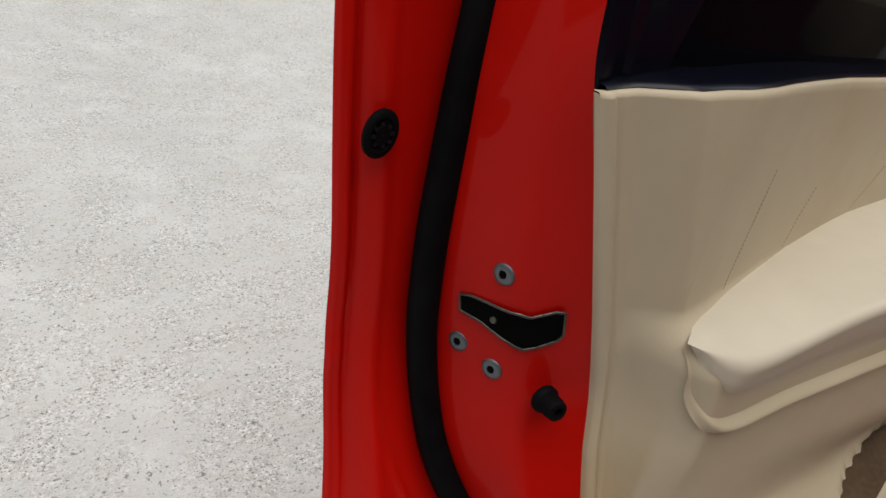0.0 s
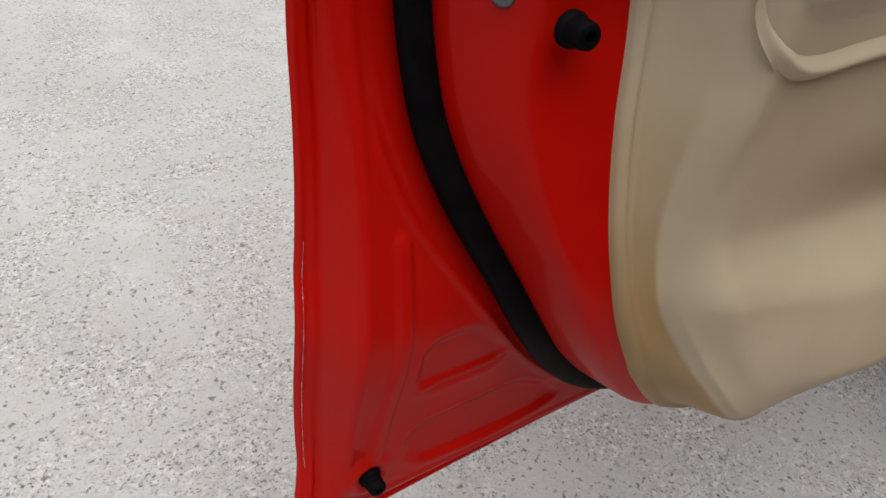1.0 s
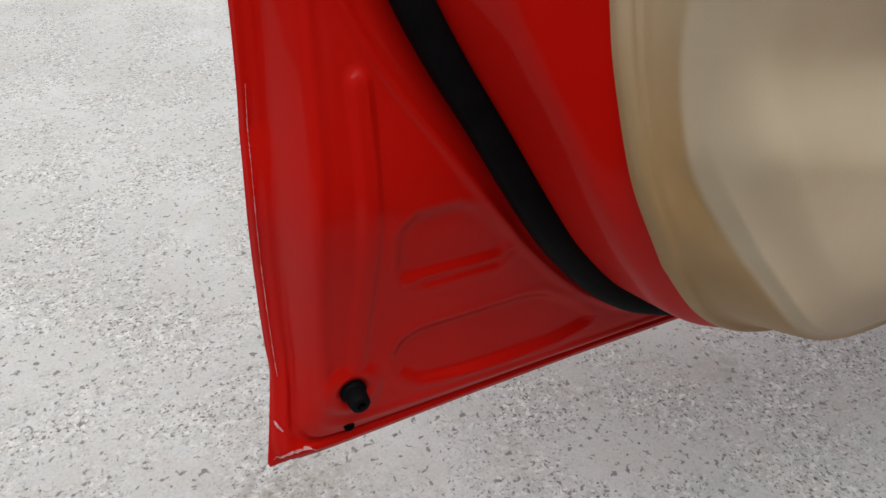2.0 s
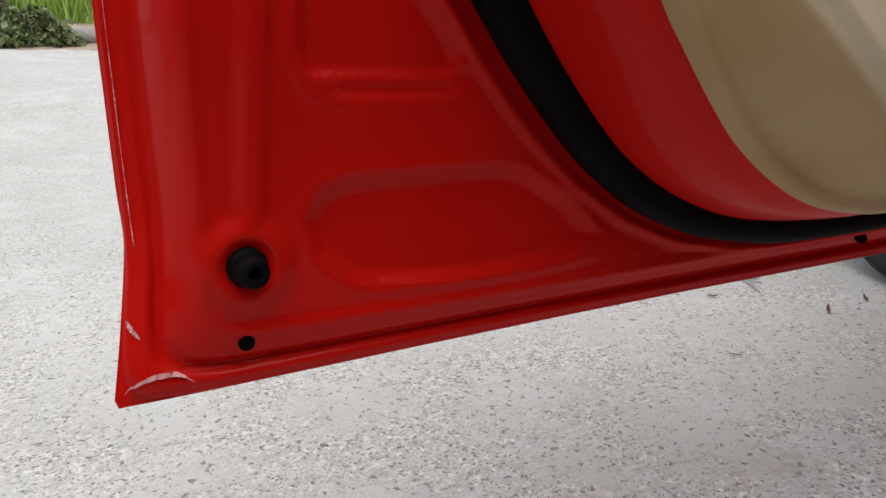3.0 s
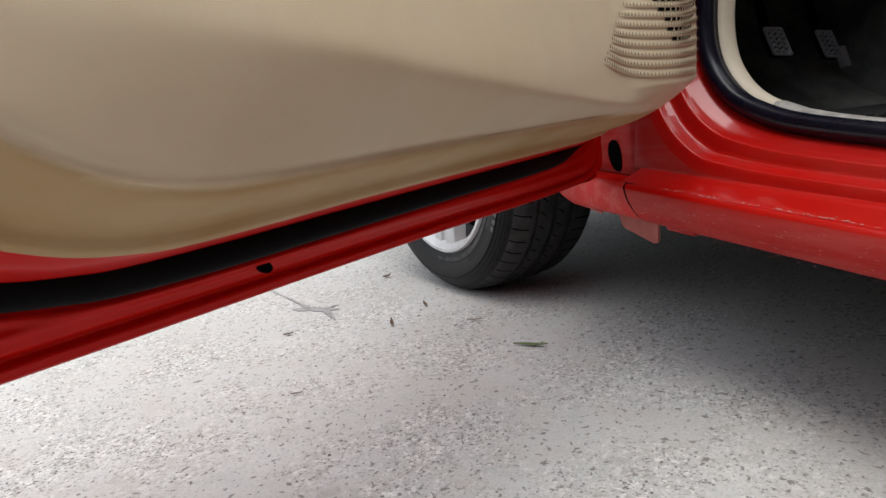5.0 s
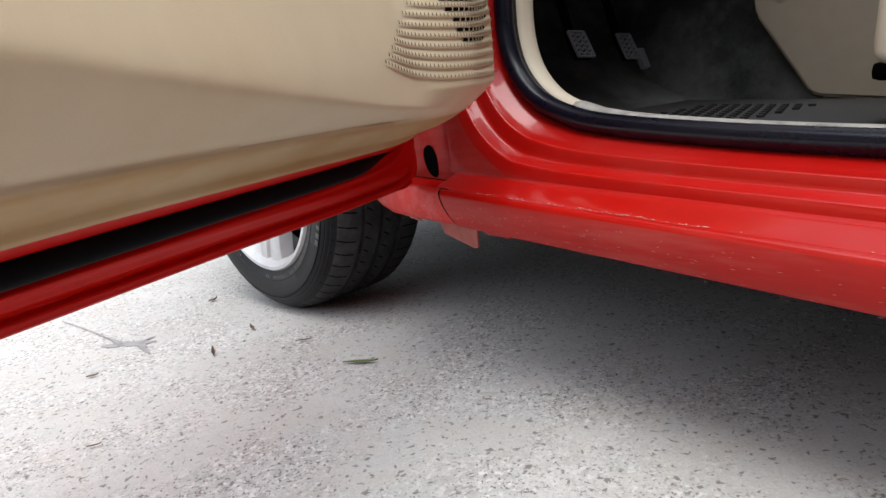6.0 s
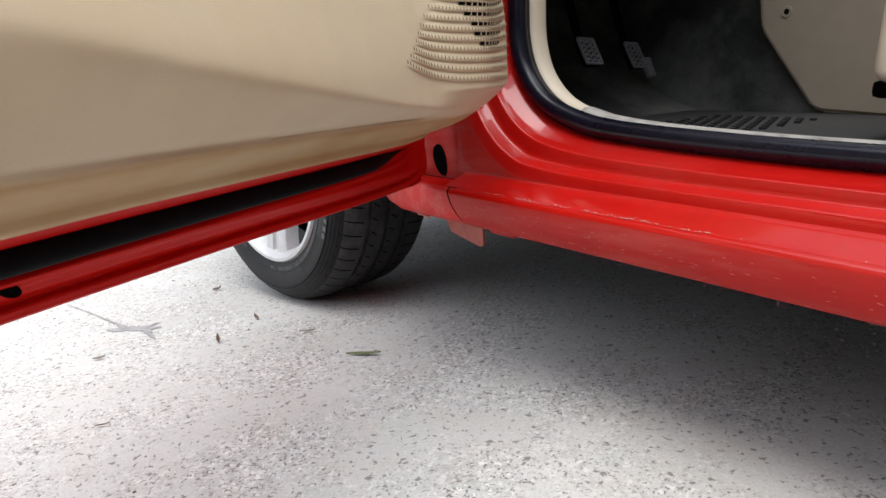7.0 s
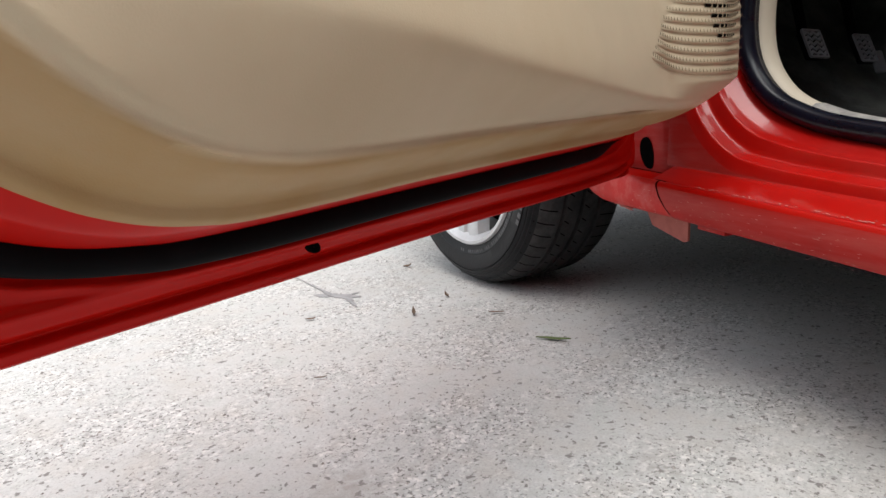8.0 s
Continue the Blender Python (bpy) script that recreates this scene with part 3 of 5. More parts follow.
def lining_depth(x, z, d):
    """Depth of the beige lining: rim, sloping border up to a crest, belly with a falling fold, blunt loudspeaker end."""
    low = 1 - sstep(z, 0.40, 0.50)
    groove = 0.0014 * np.exp(-((d - 0.0085) / 0.0016) ** 2) * (1 - low)
    h = -groove + 0.0015 + 0.0058 * np.sqrt(np.clip(d / 0.004, 0, 1)) - 0.0022 * sstep(d, 0.010, 0.018) * (1 - low)
    up = sstep(z, 0.52, 0.64)
    flank = (1 - up) * sstep(d, 0.016, 0.064) + up * sstep(d, 0.007, 0.046)
    body = (0.028 + 0.026 * sstep(z, 0.53, 0.68) - 0.030 * sstep(z, 0.702, 0.738) + (0.0165 * sstep(x, 0.37, 0.56) + 0.024 * sstep(x, 0.50, 0.80)) * sstep(z, 0.54, 0.62) * (1 - sstep(z, 0.702, 0.735))) * flank
    crest = 0.0375 * sstep(d, 0.007, 0.028) + 0.0030 * np.exp(-((d - 0.0275) / 0.0024) ** 2)
    h = h + body + (crest - body) * low
    # belly of the map pocket: swells up to the fold, then leans back to its lip
    fold = np.interp(x, *FOLD)
    lip = np.interp(x, [0.36, 0.40, 0.50, 0.60, 0.9, 1.3], [0.525, 0.520, 0.506, 0.500, 0.55, 0.60])
    full = 0.012 * sstep(x, 0.355, 0.385) + 0.026 * sstep(x, 0.39, 0.60)
    rise = full * (z - 0.366) / (fold - 0.366)
    back = full - 0.055 * (z - fold) * sstep(x, 0.40, 0.62)
    belly = 0.5 * (rise + back - np.sqrt((rise - back) ** 2 + 0.004 ** 2))
    h = h + np.maximum(belly, 0) * np.clip((d - 0.027) / 0.008, 0, 1) * (1 - sstep(z, lip - 0.012, lip + 0.040))
    # the panel above the armrest lies back
    h = h - np.interp(x, [0.340, 0.37, 0.402, 0.51, 0.62, 0.75], [0, 0.005, 0.0128, 0.034, 0.045, 0.048]) * sstep(z, 0.70, 0.735)
    end = sstep(x, 0.98, 1.10)
    blunt = 0.102 * np.sqrt(np.clip((d - 0.009) / 0.046, 0, 1)) + 0.006 * np.clip(d / 0.006, 0, 1)
    h = h + (np.minimum(blunt, 0.109) - h) * end * (1 - sstep(z, 0.60, 0.70))
    h = h - 0.016 * (1 - sstep(poly_sdf(x, z, MAP_POCKET), -0.007, -0.001))
    return TRIM_Y + lean(z) - h


def trim_distance(x, z):
    return seg_dist(x, z, [tuple(p) for p in spline(TRIM[1:-1] + [(1.234, 0.97)], 140)])


def lining_at(x, z):
    x, z = np.atleast_1d(np.array(x, float)), np.atleast_1d(np.array(z, float))
    return lining_depth(x, z, trim_distance(x, z))


def lining_top(s):
    return np.interp(s, [0, 0.0214, 0.04, 0.0666, 0.194, 0.332], [0.8582, 0.8613, 0.864, 0.865, 0.864, 0.861])


def build_lining():
    t = spline(TRIM[1:], 620)
    s = np.linspace(0, 1, 620)
    top = np.stack([0.2510 + s * 0.9830, lining_top(s)], axis=1)
    top[:, 0] = np.maximum(top[:, 0], t[:, 0] * (s < 0.12))
    steps = np.concatenate([np.linspace(0, 0.05, 8), np.linspace(0.055, 0.25, 56), np.linspace(0.26, 1, 70)])
    rows = [np.stack([t[:, 0], TRIM_Y + 0.012 + lean(t[:, 1]), t[:, 1]], axis=1)]
    for k in steps:
        p = t + (top - t) * k
        d = trim_distance(p[:, 0], p[:, 1])
        y = lining_depth(p[:, 0], p[:, 1], d)
        rows.append(np.stack([p[:, 0], y, p[:, 1]], axis=1))
    last = rows[-1].copy()
    a = last.copy(); a[:, 2] += 0.003; a[:, 1] += 0.002
    b = last.copy(); b[:, 2] += 0.003; b[:, 1] += 0.005
    rows += [a, b]
    v, f = lattice(rows)
    lining = link_mesh("lining", v, f, BEIGE_LINING, door, "moulded beige plastic door lining with a browner rim", smooth=60)
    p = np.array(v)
    # browner within 3 cm of the lining's edge, fading out upwards
    rim_brown = (1 - sstep(trim_distance(p[:, 0], p[:, 2]), 0.0265, 0.0300)) * (1 - sstep(p[:, 2], 0.50, 0.70))
    lining.data.attributes.new("rim_brown", "FLOAT", "POINT").data.foreach_set("value", rim_brown.astype(np.float32))


build_lining()


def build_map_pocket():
    """A brown sheet over the map pocket's recess; its colour stands for the shade inside."""
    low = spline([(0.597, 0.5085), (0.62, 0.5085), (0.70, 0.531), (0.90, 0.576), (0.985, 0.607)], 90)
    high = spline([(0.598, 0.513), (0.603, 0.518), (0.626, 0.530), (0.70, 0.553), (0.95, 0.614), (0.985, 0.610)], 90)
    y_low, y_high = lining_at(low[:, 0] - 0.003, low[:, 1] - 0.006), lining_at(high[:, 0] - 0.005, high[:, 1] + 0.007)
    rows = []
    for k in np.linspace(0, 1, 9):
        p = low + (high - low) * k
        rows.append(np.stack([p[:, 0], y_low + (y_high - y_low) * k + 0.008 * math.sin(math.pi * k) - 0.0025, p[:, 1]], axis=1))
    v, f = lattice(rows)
    link_mesh("map_pocket_shade", v, f, HOLE_SHADE, door, "brown sheet painted as the shade in the map pocket's mouth", smooth=60)


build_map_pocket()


SEAMS = [((0.417, 0.813), (0.3975, 0.736), 30), ((0.522, 0.784), (0.4995, 0.741), 16), ((0.655, 0.787), (0.621, 0.753), 16)]


def build_armrest():
    """The armrest: a broad shelf with a flat padded top and a hollowed face, ringed by a raised lip."""
    back = spline([(0.3335, 0.2075, 0.7250), (0.360, 0.2215, 0.7300), (0.402, 0.2345, 0.7324), (0.5086, 0.258, 0.737), (0.62, 0.270, 0.748), (0.95, 0.274, 0.765)], 170)
    front = spline([(0.3335, 0.2065, 0.7250), (0.3385, 0.1985, 0.7240), (0.3553, 0.1840, 0.7207), (0.380, 0.1755, 0.7225), (0.473, 0.165, 0.743), (0.60, 0.148, 0.757), (0.78, 0.134, 0.768), (0.95, 0.130, 0.774)], 170)
    low = spline([(0.3410, 0.2070, 0.7205), (0.3440, 0.2008, 0.7085), (0.3515, 0.1939, 0.6925), (0.368, 0.1890, 0.6765), (0.40, 0.186, 0.671), (0.45, 0.182, 0.676), (0.537, 0.176, 0.685), (0.70, 0.172, 0.697), (0.95, 0.170, 0.71)], 170)
    low[:, 1] = lining_at(low[:, 0], low[:, 2]) + 0.001
    size = sstep(np.linspace(0, 1, 170), 0.0, 0.06)[:, None]
    inward = (front - back) / np.maximum(np.linalg.norm(front - back, axis=1), 0.002)[:, None]
    down = (low - front) / np.maximum(np.linalg.norm(low - front, axis=1), 0.002)[:, None]
    rows = []
    for k in np.linspace(0, 1, 18):                     # top, softly crowned
        rows.append(back + (front - inward * 0.010 * size - back) * k + np.array((0, 0, 0.0025)) * size * math.sin(math.pi * k))
    for a in np.linspace(0, math.pi / 2, 9)[1:]:        # rounded edge
        rows.append(front - inward * 0.010 * size * (1 - math.sin(a)) + down * 0.010 * size * (1 - math.cos(a)))
    for k in np.linspace(0, 1, 16)[1:]:                 # face below, hollowed under the edge
        p = front + down * 0.010 * size
        hollow = 0.004 * math.sin(math.pi * k) * sstep(k, 0.3, 0.75)
        rows.append(p + (low - p) * k - inward * hollow * size)
    v, f = lattice(rows)
    link_mesh("armrest", v, f[:, ::-1], BEIGE_LIGHT, door, "padded beige armrest with a smooth top", smooth=80)
    # raised lip that runs round below it
    path = spline([(0.3385, 0.7190), (0.3410, 0.7035), (0.3455, 0.6885), (0.3535, 0.6760), (0.3640, 0.6675), (0.3765, 0.6632), (0.390, 0.6622), (0.403, 0.6632), (0.45, 0.6705), (0.537, 0.680), (0.70, 0.692), (0.93, 0.705)], 160)
    p3 = np.stack([path[:, 0], lining_at(path[:, 0], path[:, 1]) + 0.0012, path[:, 1]], axis=1)
    tan = np.gradient(path, axis=0)
    tan /= np.linalg.norm(tan, axis=1)[:, None]
    grow = sstep(np.arange(len(path)) / len(path), 0.0, 0.14)
    wide = 0.3 + 0.7 * grow
    bell = [(a, 0.5 + 0.5 * math.cos(math.pi * a)) for a in np.linspace(-1, 1, 17)]
    rows = [[(p3[i, 0] - tan[i, 1] * a * 0.0090 * wide[i], p3[i, 1] - b * 0.0080 * grow[i], p3[i, 2] + tan[i, 0] * a * 0.0090 * wide[i]) for a, b in bell] for i in range(len(path))]
    v, f = lattice(rows)
    link_mesh("armrest_lip", v, f, BEIGE, door, "raised beige lip below the armrest", smooth=80)
    # stitched seams above it
    for (xa, za), (xb, zb), n in SEAMS:
        items = []
        for k in np.linspace(0, 1, n):
            x, z = xa + (xb - xa) * k, za + (zb - za) * k
            items.append((pose(x, float(lining_at(x, z)[0]) - 0.0001, z, 0, math.degrees(math.atan2(xa - xb, za - zb)), 0), (0.0006, 0.0006, 0.0016)))
        tagged(boxes("stitched_seam", items, SEAM, door, smooth=0), kind="stuff")


build_armrest()


def build_grille():
    """Louvred ribs of the loudspeaker grille, each with dark quads for small holes and some with a dark bar for a slot.
    """
    outline = [tuple(p) for p in TRIM[1:]]
    pitch = 0.0095
    for k in range(1, 23):
        zb = pitch * k
        gx = np.linspace(0.906 + 0.0118 * k, 1.225, 90)
        left, right = np.interp(k, [0, 6, 11, 23], [0.030, 0.009, 0.003, 0.001]), np.interp(k, [0, 6, 11, 23], [0.001, 0.017, 0.021, 0.024])
        gz = 0.3875 + zb + left * (np.clip(1.05 - gx, 0, 1) / 0.17) ** 1.6 + right * (np.clip(gx - 1.06, 0, 1) / 0.14) ** 2
        path = np.stack([gx, gz], axis=1)
        path = path[poly_sdf(path[:, 0], path[:, 1], outline) < -0.017]
        if len(path) < 8:
            continue
        path = even(path, 70)
        tan = np.gradient(path, axis=0)
        tan /= np.linalg.norm(tan, axis=1)[:, None]
        nrm = np.stack([-tan[:, 1], tan[:, 0]], axis=1)
        s = np.linspace(0, 1, len(path))
        fade = sstep(s, 0, 0.16) * (1 - sstep(s, 0.72, 1))
        rows = []
        for up, out in ((0.0, -0.0010), (0.0004, 0.0010), (0.0012, 0.0018), (0.0026, 0.0020), (0.0040, 0.0016), (0.0056, 0.0008), (0.0078, 0.0001), (pitch, -0.0008)):
            p = path + nrm * up
            y = lining_at(p[:, 0], p[:, 1]) - out * fade + 0.0006 * (1 - fade)
            rows.append(np.stack([p[:, 0], y, p[:, 1]], axis=1))
        v, f = lattice(rows)
        link_mesh("grille_rib", v, f, BEIGE, door, smooth=50)
        # the holes: flat brown quads, coloured as the shade in them
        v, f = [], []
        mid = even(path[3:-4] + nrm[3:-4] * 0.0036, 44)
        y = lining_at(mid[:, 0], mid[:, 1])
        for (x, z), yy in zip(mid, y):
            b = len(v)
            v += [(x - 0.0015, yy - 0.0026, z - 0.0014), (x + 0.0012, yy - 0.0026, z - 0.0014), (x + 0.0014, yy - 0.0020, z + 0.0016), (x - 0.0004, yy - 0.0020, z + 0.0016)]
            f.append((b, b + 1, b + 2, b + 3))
        tagged(link_mesh("painted_perforation", v, f, HOLE_SHADE, door, smooth=0), kind="stuff")
        if k >= 4:
            p = path + nrm * 0.0088
            p = p[(p[:, 0] > 1.072 - 0.006 * (k - 4)) & (p[:, 0] < min(1.165, 1.135 + 0.009 * (k - 4)))]
            if len(p) < 4:
                continue
            g3 = np.stack([p[:, 0], lining_at(p[:, 0], p[:, 1]) - 0.0006, p[:, 1]], axis=1)
            v, f = tube(g3, ring(0.0018, 0.0014, 6))
            slot = link_mesh("grille_slot", v, f, DARK, door, smooth=60)
            # thin webs across the slot
            webs = []
            for q in even(g3, max(3, int((p[-1, 0] - p[0, 0]) / 0.0085)))[1:-1]:
                webs.append((pose(*q) @ Matrix.Rotation(radians(12), 4, "Y"), (0.0008, 0.0036, 0.0046)))
            if webs:
                tagged(boxes("slot_web", webs, SEAM, slot, smooth=0), kind="stuff")


build_grille()


# -- small parts on the door's shut face
def shut_face(z, q):
    """Place and outward normal on the stepped-in face at height z, q across it."""
    s = SEAL_PTS[:330]
    i = int(np.argmin(np.abs(s[:, 1] - z)))

    def at(qq):
        a = s[i] + (TRIM_PTS[i] - s[i]) * (0.08 + 0.92 * qq)
        return Vector((a[0], float(shut_depth(qq, 0.36) + (swell(z) + bowed(a[0])) * (1 - qq) + lean(z) * qq), z))
    p, t = at(q), (at(q + 0.02) - at(q - 0.02))
    n = Vector((0, 0, 1)).cross(t).normalized()
    if n.y > 0:
        n = -n
    return p, n


def build_screw(z, q):
    p, n = shut_face(z, q)
    m = facing(p - n * 0.001, n, 20) @ Matrix.Scale(0.82, 4)
    v, f = lathe([(0.0002, 0.0009), (0.0026, 0.0009), (0.0032, 0.0024), (0.0046, 0.0027), (0.0066, 0.0022), (0.0082, 0.0015), (0.0088, 0.0004), (0.0088, -0.002)], 24, m)
    screw = link_mesh("screw", v, f[:, ::-1], STEEL, door, "dull zinc screw head", smooth=40)
    star = []
    for i in range(12):
        r = 0.0031 if i % 2 == 0 else 0.0019
        star.append((r * math.cos(i * math.pi / 6), r * math.sin(i * math.pi / 6)))
    vs = [m @ Vector((a, b, 0.00285)) for a, b in star] + [m @ Vector((a, b, 0.0012)) for a, b in star]
    fs = [tuple(range(12))]
    for i in range(12):
        fs.append((i, (i + 1) % 12, 12 + (i + 1) % 12, 12 + i))
    link_mesh("screw_socket", [tuple(a) for a in vs], fs, DARK, door, smooth=0)


for zz, qq in ((0.7465, 0.304), (0.6844, 0.146), (0.676, 0.282)):
    build_screw(zz, qq)


def build_latch():
    """The latch's slot: a bent black sheet on the face for the shade inside, with a rolled steel lip."""
    outline = [(0.146, 0.7198), (0.15, 0.7087), (0.232, 0.7078), (0.314, 0.7036), (0.388, 0.7009), (0.45, 0.6994), (0.56, 0.7015), (0.746, 0.7078), (0.806, 0.7129), (0.824, 0.7288), (0.734, 0.7291), (0.502, 0.7231), (0.402, 0.7246), (0.278, 0.7234), (0.19, 0.7225)]
    pts = even(outline + [outline[0]], 96)[:-1]
    lip = []
    for q, z in pts:
        p, n = shut_face(z, q)
        lip.append(p + n * 0.0008)
    # follow the face across the opening
    strips = []
    for q in np.linspace(0.152, 0.818, 34):
        zs = [z for (qa, za), (qb, zb) in zip(np.vstack([pts, pts[:1]])[:-1], np.vstack([pts, pts[:1]])[1:]) for z in ([za + (zb - za) * (q - qa) / (qb - qa)] if (qa - q) * (qb - q) <= 0 and qa != qb else [])]
        if len(zs) >= 2:
            a, na = shut_face(min(zs), q)
            b, nb = shut_face(max(zs), q)
            strips.append([tuple(a + na * 0.0007), tuple(b + nb * 0.0007)])
    v, f = lattice(strips)
    link_mesh("latch_slot", v, f, DARK, door, "dark slot of the door latch", smooth=60)
    path = [tuple(p) for p in lip] + [tuple(lip[0])]
    v, f = tube(np.array(path), ring(0.0009, 0.0008, 8), up=(-0.8, -0.6, 0))
    link_mesh("latch_lip", v, f, LATCH_STEEL, door, "thin steel lip of the latch slot", smooth=60)
    p, nn = shut_face(0.7135, 0.286)
    v, f = lathe([(0.0001, 0.002), (0.002, 0.0018), (0.0026, 0.0006), (0.0026, -0.001)], 14, facing(p, nn))
    link_mesh("latch_pin", v, f[:, ::-1], LATCH_STEEL, door)


build_latch()


def build_buffer(p, n, r=0.0105, h=0.017, spin=0):
    """A black rubber stop with a stepped, hollow end."""
    m = facing(p, n, spin)
    v, f = lathe([(r * 1.25, -0.002), (r * 1.25, 0.001), (r * 1.1, 0.0025), (r * 1.0, 0.003), (r * 0.98, h * 0.7), (r * 0.9, h * 0.93), (r * 0.75, h), (r * 0.42, h), (r * 0.36, h - 0.002), (r * 0.34, h * 0.35), (0.0002, h * 0.3)], 24, m)
    link_mesh("rubber_buffer", v, f[:, ::-1], RUBBER, door, "black rubber door buffer", smooth=50)


pb, nb = shut_face(0.6560, 0.620)
stop = (nb + Vector((0.1, -0.75, 0.15))).normalized()
build_buffer(Vector((0.2786, 0.2400, 0.6682)) - stop * 0.0145, stop, 0.0074, 0.0145)
build_buffer(Vector((0.2135, 0.279, 0.3385)), Vector((0.0, -1, 0.0)), 0.0068, 0.013)


def build_plug():
    m = facing(Vector((0.1925, 0.3360, 0.8145)), Vector((0, -1, 0)), -16) @ Matrix.Scale(0.90, 4)
    v, f = lathe([(0.0002, 0.0032), (0.0045, 0.003), (0.0052, 0.0012), (0.0075, 0.0012), (0.0082, 0.0024), (0.0105, 0.002), (0.0118, 0.0005), (0.0118, -0.002)], 30, m @ Matrix.Diagonal((1, 1.32, 1, 1)))
    plug = link_mesh("drain_plug", v, f[:, ::-1], RUBBER, door, "oval black rubber plug with spokes", smooth=40)
    items = [(m @ pose(0, 0, 0.0016, 0, 0, a * 45 + 22) @ pose(0.0064, 0, 0), (0.0030, 0.0022, 0.0022)) for a in range(8)]
    tagged(boxes("plug_relief", items, PLASTIC, door, smooth=0), kind="stuff")


build_plug()


def build_hem_hole():
    """The drain slot in the hem below the seal."""
    v, f = lathe([(0.0002, 0.0008), (0.0056, 0.0008), (0.006, 0.0002), (0.006, -0.001)], 16, facing(Vector((0.658, scuff_depth(0.658, 0.2955) + 0.0004, 0.2955)), Vector((0, -1, 0)), -28) @ Matrix.Diagonal((1.3, 0.72, 1.3, 1)))
    link_mesh("drain_slot", v, f[:, ::-1], DARK, door)
    v, f = lathe([(0.0002, 0.0008), (0.0030, 0.0008), (0.0035, 0.0002), (0.0035, -0.003)], 16, facing(Vector((0.2110, scuff_depth(0.2110, 0.3045) + 0.0004, 0.3045)), Vector((0, -1, 0)), 0))
    link_mesh("drain_hole", v, f[:, ::-1], DARK, door)


build_hem_hole()


def build_window():
    """Dark window surround and tinted glass above the lining."""
    rows = []
    for z, k, w in ((0.857, 0.001, 0.0), (0.868, 0.0, 0.0), (0.92, -0.003, 0.027), (1.0, -0.006, 0.06), (1.2, -0.010, 0.10)):
        rows.append([(0.2510 + k + a + w * b, 0.2500 + c, z) for a, b, c in ((-0.0005, 0, 0.012), (0.0, 0, 0.004), (0.004, 0, 0.001), (0.012, 0, 0.001), (0.015, 0, 0.004), (0.022, 0.1, 0.004), (0.025, 0.2, 0.001), (0.052, 0.9, 0.002), (0.0545, 1, 0.006), (0.0545, 1, 0.03))])
    v, f = lattice(rows)
    link_mesh("window_channel", v, f[:, ::-1], WINDOW_TRIM, door, "black window run channel", smooth=30)
    rows = []
    for x in np.linspace(0.256, 1.228, 120):
        z = float(lining_top((x - 0.2510) / 0.9830))
        y = float(lining_at(x, z)[0])
        rows.append([(x, y + a, z + b) for a, b in ((0.0040, 0.0022), (0.0030, 0.0035), (0.0045, 0.0050), (0.010, 0.0055), (0.040, 0.0055))])
    v, f = lattice(rows)
    link_mesh("belt_strip", v, f, WINDOW_TRIM, door, "black rubber strip along the window", smooth=50)
    boxes("window_glass", [(pose(0.77, 0.300, 1.05), (0.98, 0.005, 0.40))], GLASS, door, "dark tinted window glass")


build_window()


# ---- body of the car ----
def sill_path(n=120):
    """The line of the door opening's lower edge, in the car's u, z plane: along the sill, then up the pillar."""
    return spline([(-1.15, 0.327), (-0.8, 0.327), (-0.522, 0.3275), (-0.33, 0.330), (-0.17, 0.338), (-0.10, 0.351), (-0.052, 0.372), (-0.018, 0.407), (-0.002, 0.45), (0.001, 0.505), (-0.002, 0.62), (-0.008, 0.9), (-0.02, 1.1)], n)


def opening_sweep(profile, lo=0.0, hi=1.0, n=150):
    """Sweeps (v, distance outside the opening's line) along that line."""
    p = sill_path(400)
    p = p[int(lo * 399):int(hi * 399) + 1]
    p = even(p, n)
    t = np.gradient(p, axis=0)
    t /= np.linalg.norm(t, axis=1)[:, None]
    out = np.stack([t[:, 1], -t[:, 0]], axis=1)      # away from the opening
    k = (p[:, 1] - 0.2785) / 0.0505
    k = np.where(p[:, 0] < -0.12, k, np.minimum(k, 1.55 - 0.4 * sstep(p[:, 1], 0.36, 0.46)))
    rows = []
    for i in range(n):
        row = [C(p[i, 0] + out[i, 0] * d * k[i], v, p[i, 1] + out[i, 1] * d * k[i]) for v, d in profile]
        u_end = p[i, 0] + out[i, 0] * profile[-1][1] * k[i]
        row.append(C(u_end, 0.0495, min(0.2782, p[i, 1] + out[i, 1] * profile[-1][1] * k[i] - 0.0005)))
        rows.append(row)
    return rows


